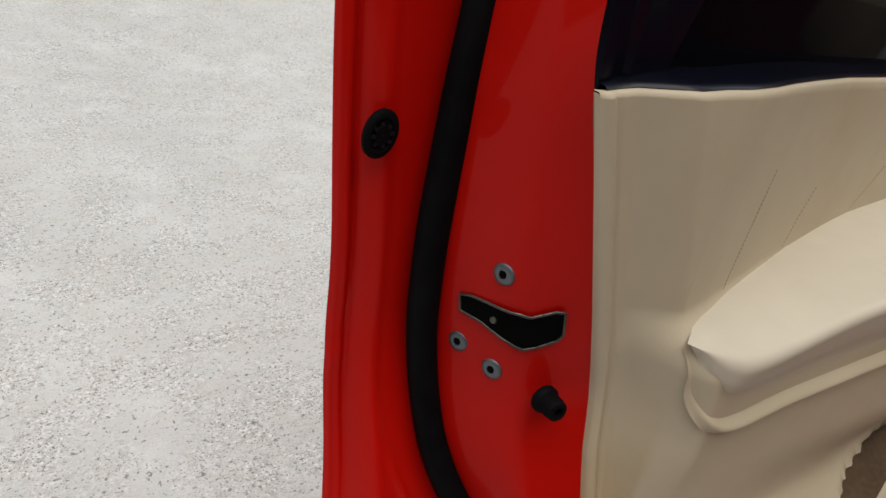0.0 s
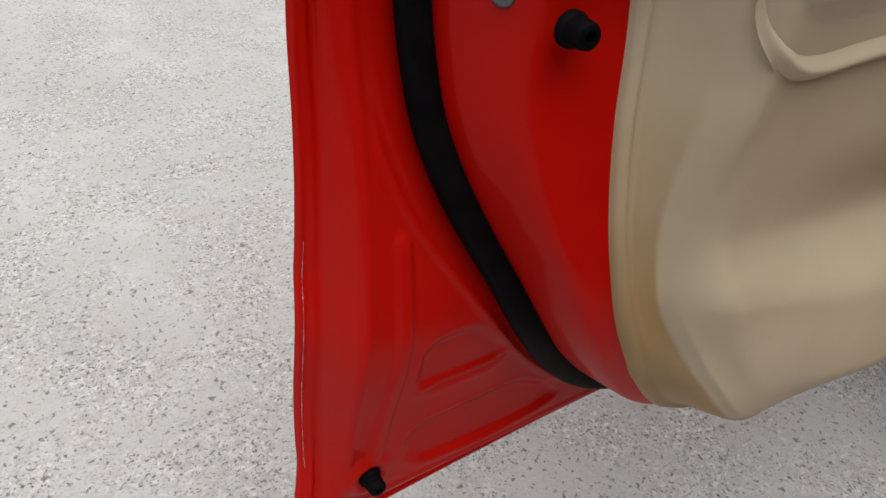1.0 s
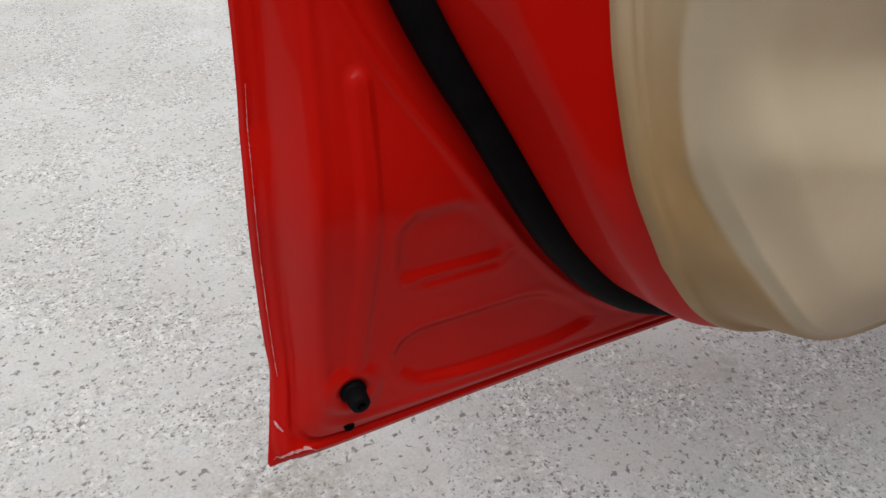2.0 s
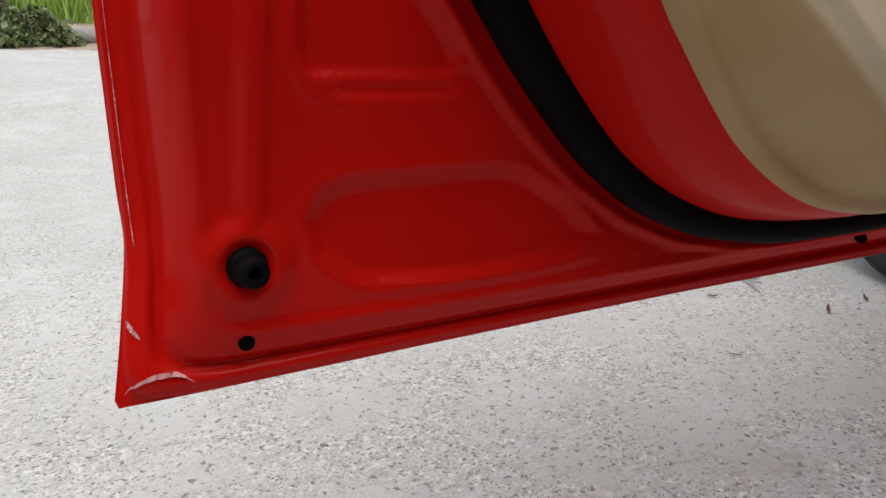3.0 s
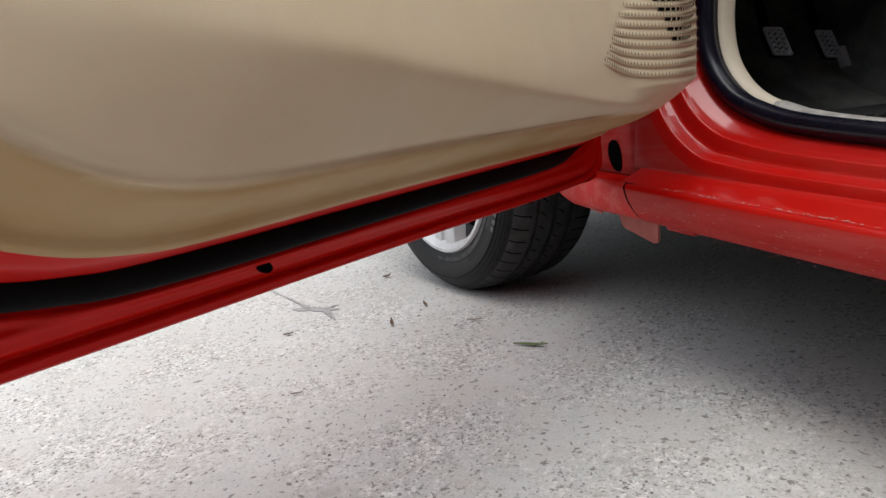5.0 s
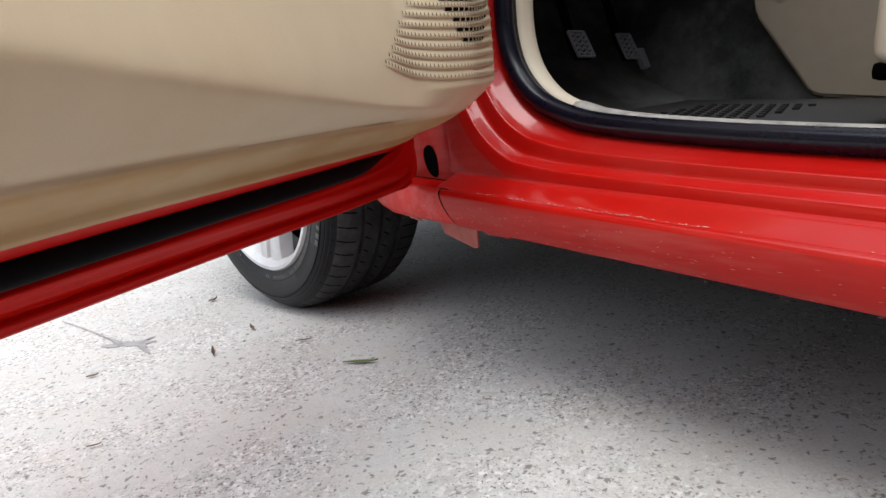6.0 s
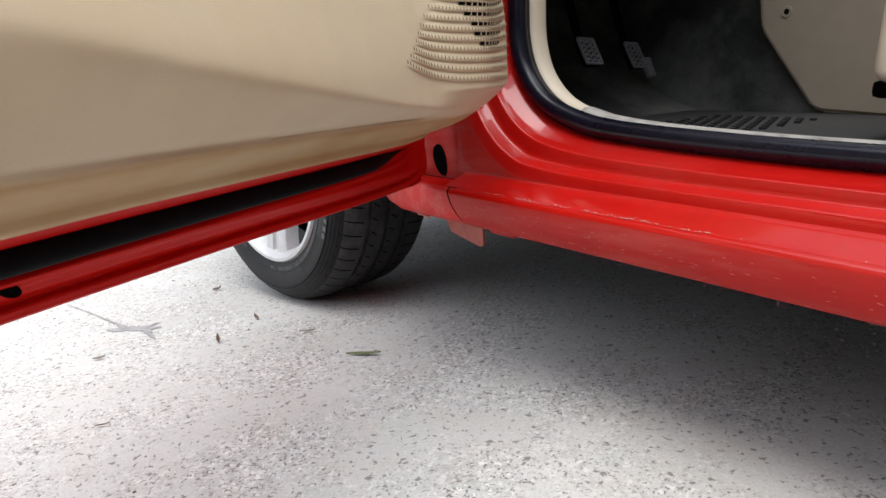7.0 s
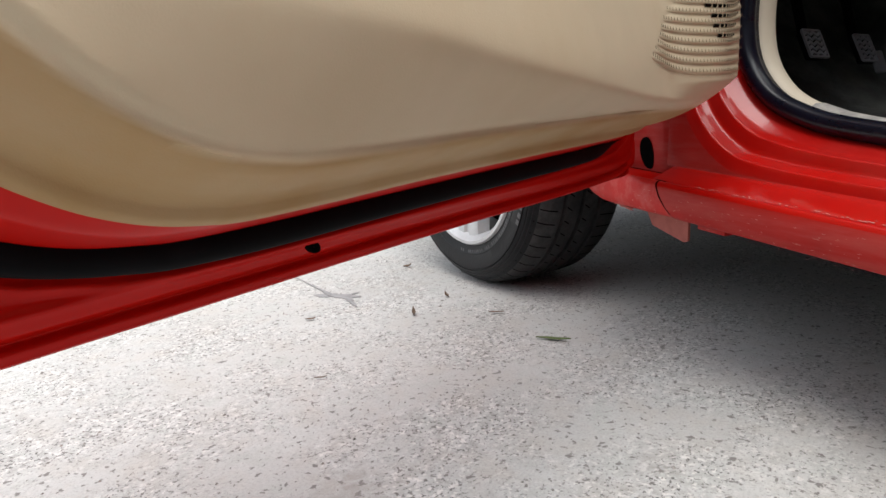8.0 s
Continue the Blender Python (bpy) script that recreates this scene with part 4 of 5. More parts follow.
def build_sill():
    prof = [(0.16, 0.0), (0.118, 0.004), (0.100, 0.011), (0.090, 0.0165), (0.082, 0.0195), (0.0768, 0.0200), (0.0752, 0.0206), (0.0744, 0.0220), (0.0735, 0.030), (0.0728, 0.0328), (0.0712, 0.0342), (0.0690, 0.0350), (0.0600, 0.0375), (0.0550, 0.0383), (0.0532, 0.0388), (0.0522, 0.0402), (0.0508, 0.0470), (0.0500, 0.0505)]
    rows = opening_sweep(prof, 0.0, 1.0, 200)
    v, f = lattice([r[:-1] for r in rows])
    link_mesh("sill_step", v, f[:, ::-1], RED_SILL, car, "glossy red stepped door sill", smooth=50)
    v, f = lattice([r[-2:] for r in rows])
    link_mesh("pillar_foot", v, f[:, ::-1], RED_WORN, car, "dusty red foot of the hinge pillar", smooth=50)
    ledge = [(0.0505, 0.0500), (0.0470, 0.0522), (0.0440, 0.0536), (0.040, 0.0548), (0.030, 0.0585), (0.020, 0.0622), (0.0135, 0.0650), (0.0115, 0.0662)]
    rows = [[C(u, a, 0.329 - b) for a, b in ledge] for u in np.linspace(-1.2, 0.045, 60)]
    v, f = lattice(rows)
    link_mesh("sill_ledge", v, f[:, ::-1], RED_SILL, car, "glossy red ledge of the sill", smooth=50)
    lower = [(0.0118, 0.0660), (0.0095, 0.0652), (0.0070, 0.0650), (0.0045, 0.0660), (0.0022, 0.0685), (0.0008, 0.0720), (0.0, 0.0770), (-0.001, 0.088), (0.0, 0.102), (0.0025, 0.113), (0.007, 0.119), (0.014, 0.1215), (0.03, 0.122), (0.06, 0.12)]

    lower = [(a, b if b < 0.066 else 0.066 + 0.86 * (b - 0.066)) for a, b in lower]

    def joint(b):
        """How far back the slanted joint lies at a depth below the sill's top."""
        return -0.042 * np.clip((b - 0.066) / 0.054, 0, 1) ** 1.3

    def strip(name, section, mat_, label):
        rows = [[C(-1.2 + (1.2250 + joint(b)) * k, a, 0.329 - b) for a, b in section] for k in np.linspace(0, 1, 60)]
        v, f = lattice(rows)
        link_mesh(name, v, f[:, ::-1], mat_, car, label, smooth=50)
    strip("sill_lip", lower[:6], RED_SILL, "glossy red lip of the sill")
    strip("rocker_panel", lower[5:], RED_WORN, "scratched red rocker panel below the door")
    # the fender's tail beyond the joint
    rows = []
    for k in np.linspace(0, 1, 24):
        row = []
        for a, b in lower:
            u = 0.0285 + joint(b) + (0.190 - 0.0285 - joint(b)) * k
            bot = np.interp(u, [0.0, 0.06, 0.145, 0.175, 0.19], [0.121, 0.122, 0.122, 0.112, 0.098])
            row.append(C(u, a, 0.329 - 0.066 - (b - 0.066) * (bot - 0.066) / (0.122 - 0.066)))
        rows.append(row)
    v, f = lattice(rows)
    link_mesh("fender_tail", v, f[:, ::-1], RED_SKYLIT_DUSTY, car, "red fender end behind the front wheel", smooth=50)
    rows = [[C(0.0267 + joint(b) + du, a + 0.004, 0.329 - b) for du in (-0.010, 0.010)] for a, b in lower[:11]]
    v, f = lattice(rows)
    link_mesh("joint_gap", v, f, DARK, car, "dark joint between rocker panel and fender")
    boxes("fender_shelf", [(CF(0.115, 0.034, 0.2600), (0.14, 0.052, 0.004))], RED, car, bevel=0.001)


build_sill()


def build_opening_seal():
    p = sill_path(200)
    path = np.array([C(a, 0.118, b + 0.0) for a, b in p])
    out = []
    t = np.gradient(p, axis=0)
    t /= np.linalg.norm(t, axis=1)[:, None]
    nrm = np.stack([-t[:, 1], t[:, 0]], axis=1)
    sec = [(0.0, -0.010), (-0.014, -0.008), (-0.021, 0.0), (-0.022, 0.009), (-0.016, 0.015), (-0.006, 0.0165), (0.001, 0.0125), (0.005, 0.0105), (0.009, 0.0105), (0.012, 0.007), (0.013, 0.001), (0.012, -0.006)]
    sec = sec + [sec[0]]
    rows = []
    for i in range(len(p)):
        rows.append([C(p[i, 0] + nrm[i, 0] * b, 0.118 + a, p[i, 1] + nrm[i, 1] * b) for a, b in sec])
    v, f = lattice(rows)
    link_mesh("opening_seal", v, f[:, ::-1], GLOSS_RUBBER, car, "smooth black rubber seal round the door opening", smooth=60)
    # beige lining of the pillar's foot and the pale scuff plate along the sill
    p = sill_path(400)
    k0 = int(np.argmin(np.abs(p[:, 0] + 0.105)))
    pil = even(p[k0:], 80)
    t = np.gradient(pil, axis=0)
    t /= np.linalg.norm(t, axis=1)[:, None]
    nrm = np.stack([-t[:, 1], t[:, 0]], axis=1)
    sec = spline([(0.127, 0.002), (0.130, 0.010), (0.138, 0.0135), (0.152, 0.0125), (0.163, 0.006), (0.171, -0.006), (0.175, -0.03)], 16)
    rows = [[C(pil[i, 0] + nrm[i, 0] * b, a, pil[i, 1] + nrm[i, 1] * b) for a, b in sec] for i in range(len(pil))]
    v, f = lattice(rows)
    link_mesh("pillar_lining", v, f[:, ::-1], BEIGE_LIGHT, car, "beige plastic lining at the foot of the pillar", smooth=60)
    rows = []
    for u in np.linspace(-1.1, -0.10, 30):
        z = np.interp(u, p[:, 0][:360], p[:, 1][:360])
        rows.append([C(u, a, z + b) for a, b in ((0.127, 0.004), (0.129, 0.0115), (0.135, 0.0150), (0.152, 0.0145), (0.162, 0.008), (0.166, -0.06))])
    v, f = lattice(rows)
    link_mesh("scuff_plate", v, f[:, ::-1], SCUFF, car, "pale plastic scuff plate inside the sill", smooth=30)


build_opening_seal()


def build_cabin():
    # floor with carpet rising to the bulkhead
    rows = []
    for v_ in np.linspace(0.165, 1.35, 32):
        row = []
        for u, z in spline([(-1.2, 0.312), (-0.5, 0.316), (-0.1, 0.318), (0.05, 0.324), (0.16, 0.355), (0.27, 0.44), (0.36, 0.56), (0.40, 0.75)], 50):
            row.append(C(u, v_, z + 0.004 * math.sin(9 * u + 7 * v_)))
        rows.append(row)
    v, f = lattice(rows)
    link_mesh("carpet", v, f, CARPET, car, "dark grey carpet of the footwell", smooth=60)
    rows = [[C(u, 0.656 + 0.06 * k + 0.05 * sstep(u, 0.1, 0.35), 0.312 + 0.25 * k + 0.10 * sstep(u, 0.05, 0.35)) for k in np.linspace(0, 1, 10)] for u in np.linspace(-0.17, 0.40, 18)]
    v, f = lattice(rows)
    link_mesh("tunnel", v, f, CARPET, car, "dusty grey carpet on the centre tunnel", smooth=60)
    items = []
    for i in range(9):
        for j in range(10):
            items.append((CF(-0.07 - 0.019 * i - 0.0095 * (j % 2), 0.27 + 0.024 * j, 0.3265), (0.008, 0.006, 0.004)))
    tagged(boxes("mat_relief", items, MAT_RUBBER, car, smooth=0), kind="stuff")
    boxes("floor_mat", [(CF(-0.20, 0.40, 0.3225), (0.48, 0.40, 0.005))], MAT_RUBBER, car, "black rubber floor mat", bevel=0.002)
    # underside of the dashboard and bulkhead
    rows = [[C(u, w, z) for u, z in ((0.0, 0.62), (0.05, 0.60), (0.2, 0.60), (0.42, 0.62))] for w in (0.17, 0.8, 1.4)]
    v, f = lattice(rows)
    link_mesh("dash_underside", v, f, DARK, car, smooth=30)
    rows = [[C(u, w, z) for u, z in ((0.02, 0.60), (-0.06, 0.66), (-0.10, 0.76), (-0.06, 0.90), (0.10, 0.96), (0.45, 0.98))] for w in (0.15, 0.8, 1.45)]
    v, f = lattice(rows)
    link_mesh("dashboard", v, f, BEIGE, car, "beige lower dashboard", smooth=50)
    # side of the centre console
    prof = [(-0.02, 0.60), (-0.046, 0.51), (-0.052, 0.462), (-0.150, 0.330), (-0.168, 0.323), (-0.40, 0.310), (-0.75, 0.306), (-0.75, 0.46), (-0.45, 0.50), (-0.25, 0.60)]
    bm = bmesh.new()
    a = [bm.verts.new(C(u, 0.65, z)) for u, z in prof]
    b = [bm.verts.new(C(u, 0.86, z)) for u, z in prof]
    bm.faces.new(a)
    bm.faces.new(b[::-1])
    for i in range(len(prof)):
        j = (i + 1) % len(prof)
        bm.faces.new((a[j], a[i], b[i], b[j]))
    bmesh.ops.recalc_face_normals(bm, faces=bm.faces)
    bmesh.ops.bevel(bm, geom=bm.edges[:], offset=0.006, segments=3, affect="EDGES")
    part("centre_console", bm, TAUPE, car, "beige side panel of the centre console")
    m = facing(C(-0.097, 0.649, 0.488), tuple(-INWARD))
    v, f = lathe([(0.0002, -0.001), (0.0045, -0.001), (0.005, 0.0006), (0.0075, 0.0010), (0.0088, 0.0008), (0.0095, 0.0)], 24, m)
    link_mesh("console_cap", v, f[:, ::-1], TAUPE, car)
    v, f = lathe([(0.0002, 0.001), (0.004, 0.0009), (0.0048, 0.0)], 14, m)
    link_mesh("console_screw", v, f[:, ::-1], DARK, car)


build_cabin()


def build_pedal(u, v_, z, w, h, tip):
    arm = boxes("pedal_arm", [(CF(u + 0.055, v_ + 0.005, z + 0.11, 0, 20, 0), (0.012, 0.014, 0.20))], DARK, None, bevel=0.003)
    base = CF(u, v_, z, tip, 32, 0)
    pad = boxes("pedal", [(base, (0.012, w, h))], RUBBER, car, "black pedal with a ridged metal-edged pad", bevel=0.004)
    arm.parent = pad
    t = 0.0035
    rim = [((0, 0, h / 2), (0.004, w, t)), ((0, 0, -h / 2), (0.004, w, t)), ((0, w / 2, 0), (0.004, t, h)), ((0, -w / 2, 0), (0.004, t, h))]
    items = [(base @ Matrix.Translation((-0.0075, b, c)), s) for (_, b, c), s in rim]
    for i in range(5):
        for j in range(5):
            zz = -h / 2 + h * (i + 0.7) / 5.4
            yy = -w / 2 + w * (j + 0.6) / 5.2
            items.append((base @ Matrix.Translation((-0.0075, yy, zz)) @ pose(0, 0, 0, 38 if j % 2 else -38), (0.003, 0.0125, 0.0042)))
    tagged(boxes("pedal_tread", items, STEEL_RUBBER, pad, smooth=0), kind="stuff")


STEEL_RUBBER = material("grey_pedal_rubber", (0.21, 0.215, 0.23), 0.45, spread=0.15, scale=120, bump=0.2)
build_pedal(0.13, 0.407, 0.434, 0.039, 0.050, 4)
build_pedal(0.15, 0.562, 0.424, 0.037, 0.052, 4)
boxes("accelerator_pedal", [(CF(0.165, 0.634, 0.402, 0, 25, 0), (0.012, 0.022, 0.042))], STEEL_RUBBER, car, bevel=0.004)


def build_seat():
    """Front of the driver's seat: cushion over a moulded, stepped side shield."""
    seat = boxes("driver_seat", [(CF(-0.72, 0.47, 0.53), (0.50, 0.40, 0.12))], BEIGE_LIGHT, None, "beige driver's seat", bevel=0.045)
    seat.parent = car
    seat.matrix_parent_inverse = car.matrix_world.inverted()
    prof = [(-0.394, 0.480), (-0.390, 0.392), (-0.424, 0.387), (-0.4345, 0.376), (-0.437, 0.344), (-0.451, 0.333), (-0.95, 0.326), (-0.95, 0.52), (-0.50, 0.512), (-0.412, 0.498)]
    p = even(prof + prof[:1], 261)[:-1]
    for _ in range(5):
        p = (np.roll(p, 1, axis=0) + np.roll(p, -1, axis=0) + p) / 3
    t = np.roll(p, -1, axis=0) - np.roll(p, 1, axis=0)
    t /= np.linalg.norm(t, axis=1)[:, None]
    inner = np.stack([t[:, 1], -t[:, 0]], axis=1)
    r = 0.011
    rows = []
    for a in [0] + list(np.linspace(0, math.pi / 2, 8)):
        deep = 0.40 if not rows else 0.25 + r * (1 - math.sin(a))
        q = p + inner * r * (1 - math.cos(a))
        rows.append([C(u, deep, z) for u, z in np.vstack([q, q[:1]])])
    v, f = lattice(rows)
    n = len(rows[0])
    f = [tuple(q[::-1]) for q in f] + [tuple((len(rows) - 1) * n + i for i in range(n - 1))]
    link_mesh("seat_shield", v, f, BEIGE_LIGHT, seat, "moulded beige side shield of the seat", smooth=75)
    # black boxes: a fill for the dark gap below the shield, and a rail
    boxes("seat_rail", [(CF(-0.440, 0.34, 0.3805), (0.13, 0.09, 0.020)), (CF(-0.66, 0.60, 0.335), (0.5, 0.03, 0.04))], DARK, seat, bevel=0.008)
    boxes("seat_back", [(CF(-1.0, 0.47, 0.82, 0, -14, 0), (0.14, 0.44, 0.66))], BEIGE_LIGHT, seat, bevel=0.04)


build_seat()


def build_underside():
    # the two lower boxes are added, unseen, to keep light from under the car
    boxes("underbody", [(CF(-1.0, 0.82, 0.242), (3.6, 1.52, 0.040)), (CF(-0.7, 0.88, 0.190), (3.8, 1.22, 0.08)), (CF(-0.75, 0.93, 0.145), (2.3, 0.90, 0.10))], UNDER, car, bevel=0.01)
    # bracket and flap below the joint
    bm = bmesh.new()
    edge = ((0.023, 0.219), (0.022, 0.172), (0.029, 0.169), (0.096, 0.181), (0.111, 0.206), (0.113, 0.219))
    near, back = ([bm.verts.new(C(u, v_ + 0.0008 * math.sin(90 * u), z)) for u, z in edge] for v_ in (0.060, 0.064))
    bm.faces.new(near)
    bm.faces.new(back[::-1])
    for i in range(len(edge)):
        j = (i + 1) % len(edge)
        bm.faces.new((near[j], near[i], back[i], back[j]))
    bmesh.ops.recalc_face_normals(bm, faces=bm.faces)
    part("splash_flap", bm, FLAP, car, "dusty reddish flap under the fender", smooth=0)
    # torn lip of the wheel-house lining, hanging below the fender's edge
    rnd = random.Random(11)
    rows = []
    for u in np.linspace(0.085, 0.172, 30):
        hang = 0.001 + 0.003 * rnd.random() * sstep(u, 0.08, 0.11)
        z = 0.2120 + 0.012 * (u - 0.085) / 0.087
        rows.append([C(u, 0.016, z + 0.003), C(u, 0.012, z + 0.001), C(u, 0.0125, z - hang), C(u, 0.016, z + 0.0001 - hang)])
    v, f = lattice(rows)
    link_mesh("torn_lip", v, f, FLAP, car, "ragged pale lip below the fender's end", smooth=0)
    boxes("flap_bracket", [(CF(-0.015, 0.075, 0.198), (0.05, 0.02, 0.012)), (CF(-0.045, 0.08, 0.203), (0.03, 0.012, 0.008))], RED_WORN, car, bevel=0.002)
    # dark slot of the hinge gap
    v, f = lathe([(0.0002, 0.001), (0.6, 0.001), (1.0, 0.0015), (1.05, -0.004)], 24, facing(C(0.113, 0.059, 0.2880), tuple(-INWARD * 1.0 - AHEAD * 0.5), 12) @ Matrix.Diagonal((0.0100, 0.0235, 1, 1)))
    link_mesh("hinge_gap", v, f[:, ::-1], DARK, car, "dark gap beside the door hinge")
    rows = [[C(u, w, z) for w, u in ((0.16, 0.012), (0.11, 0.035), (0.075, 0.048), (0.064, 0.06), (0.062, 0.20))] for z in (0.262, 0.40, 0.6, 1.0)]
    v, f = lattice(rows)
    link_mesh("hinge_pillar", v, f, RED_WORN, car, "red hinge pillar", smooth=50)


build_underside()


def clear_glass():
    """Clear car glass: mostly see-through, with a faint mirror."""
    mat = bpy.data.materials.new("clear_glass")
    mat.use_nodes = True
    nt = mat.node_tree
    nt.nodes.remove(nt.nodes["Principled BSDF"])
    mix, clear, gloss = (nt.nodes.new(q) for q in ("ShaderNodeMixShader", "ShaderNodeBsdfTransparent", "ShaderNodeBsdfGlossy"))
    mix.inputs[0].default_value = 0.08
    clear.inputs[0].default_value = (0.42, 0.44, 0.43, 1)
    gloss.inputs["Roughness"].default_value = 0.02
    nt.links.new(clear.outputs[0], mix.inputs[1])
    nt.links.new(gloss.outputs[0], mix.inputs[2])
    nt.links.new(mix.outputs[0], nt.nodes["Material Output"].inputs[0])
    return mat


CLEAR = clear_glass()


def build_upper_body():
    """The closed shell of the car beyond the opening: fender, bonnet, windscreen, roof, far side, tail."""
    def side(u):
        return [(-0.0, 0.22), (-0.02, 0.45), (-0.015, 0.70), (0.05, 0.86)]
    # front fender ahead of the hinge, with the wheel arch cut out
    arch_u, arch_r = 0.535, 0.335
    rows = []
    for u in np.linspace(0.16, 1.25, 60):
        low = 0.24
        if abs(u - arch_u) < arch_r:
            low = max(low, 0.285 + math.sqrt(arch_r ** 2 - (u - arch_u) ** 2))
        top = 0.92 - 0.12 * (u / 1.25) ** 2
        nose = 0.22 * sstep(u, 0.8, 1.3)
        row = []
        for k in np.linspace(0, 1, 14):
            z = low + (top - low) * k
            row.append(C(u, -0.035 + 0.03 * abs(k - 0.4) + nose + 0.09 * max(0, k - 0.75), z))
        rows.append(row)
    v, f = lattice(rows)
    link_mesh("front_fender", v, f, RED, car, "red front fender", smooth=50)
    rows = [[C(u, w, z) for w in np.linspace(0.012 + 0.22 * sstep(u, 0.8, 1.3), 1.6 - 0.22 * sstep(u, 0.8, 1.3), 12)] for u, z in ((0.15, 0.93), (0.5, 0.90), (0.9, 0.86), (1.2, 0.80), (1.3, 0.70), (1.33, 0.45), (1.28, 0.25), (1.24, 0.17))]
    v, f = lattice(rows)
    link_mesh("bonnet", v, f, RED, car, "red bonnet and nose", smooth=60)
    def sheet(name, rows, mat_, label=""):
        v, f = lattice(rows)
        ob = link_mesh(name, v, f, mat_, car, label, smooth=60)
        if mat_ is CLEAR:
            ob.visible_shadow = False
    sheet("windscreen", [[C(u, w, z) for w in np.linspace(0.12 + k, 1.48 - k, 8)] for u, z, k in ((0.20, 0.94, 0.0), (-0.25, 1.20, 0.08), (-0.55, 1.36, 0.14))], CLEAR, "clear windscreen")
    sheet("roof", [[C(u, w, z + 0.03 * math.sin(math.pi * (w - 0.25) / 1.1)) for w in np.linspace(0.25, 1.35, 10)] for u, z in ((-0.53, 1.355), (-0.9, 1.41), (-1.5, 1.41), (-2.0, 1.36))], RED, "red roof")
    sheet("rear_window", [[C(u, w, z) for w in np.linspace(0.25 - k, 1.35 + k, 8)] for u, z, k in ((-2.0, 1.36, 0.0), (-2.25, 1.16, 0.06), (-2.5, 0.96, 0.12))], CLEAR, "clear rear window")
    sheet("boot_lid", [[C(u, w, z) for w in np.linspace(0.03, 1.57, 8)] for u, z in ((-2.48, 0.965), (-2.8, 0.95), (-2.98, 0.90))], RED, "red boot lid")
    for name, out, top in (("far_side", 1.6, 1.35), ("rear_side", 0.0, 0.25)):
        s = 1 if name == "far_side" else -1
        start = 0.15 if name == "far_side" else -1.16
        sheet(name, [[C(u, out + s * b, z) for b, z in ((0.0, 0.22), (0.03, 0.6), (-0.02, 0.93))] for u in np.linspace(-2.98, start, 12)], RED, "red side of the car")
        for a, b in ((-0.62, -1.10), (-1.20, -1.85)):
            if b > start - 0.02 or a > start:
                continue
            sheet("side_window", [[C(u, (out - s * 0.02) * (1 - q) + top * q, 0.93 * (1 - q) + z * q) for q in (0.0, 1.0)] for u, z in ((a, 1.36), (b, 1.39))], CLEAR, "clear side window")
        for a, b in ((-1.10, -1.20), (-1.85, -2.05)):
            if a > start:
                continue
            sheet("door_pillar", [[C(u, (out - s * 0.022) * (1 - q) + top * q, 0.93 * (1 - q) + 1.385 * q) for q in (0.0, 1.0)] for u in (a, b)], RED)
    rows = [[C(-2.98, w, z) for w in (0.0, 0.8, 1.6)] for z in (0.25, 0.6, 0.90)]
    v, f = lattice(rows)
    link_mesh("tail", v, f, RED, car, smooth=60)
    rows = [[C(u, w, z) for w in (0.05, 0.25)] for u, z in ((0.16, 0.95), (-0.2, 1.17), (-0.53, 1.36))]
    v, f = lattice(rows)
    link_mesh("screen_pillar", v, f, RED, car, smooth=60)


build_upper_body()


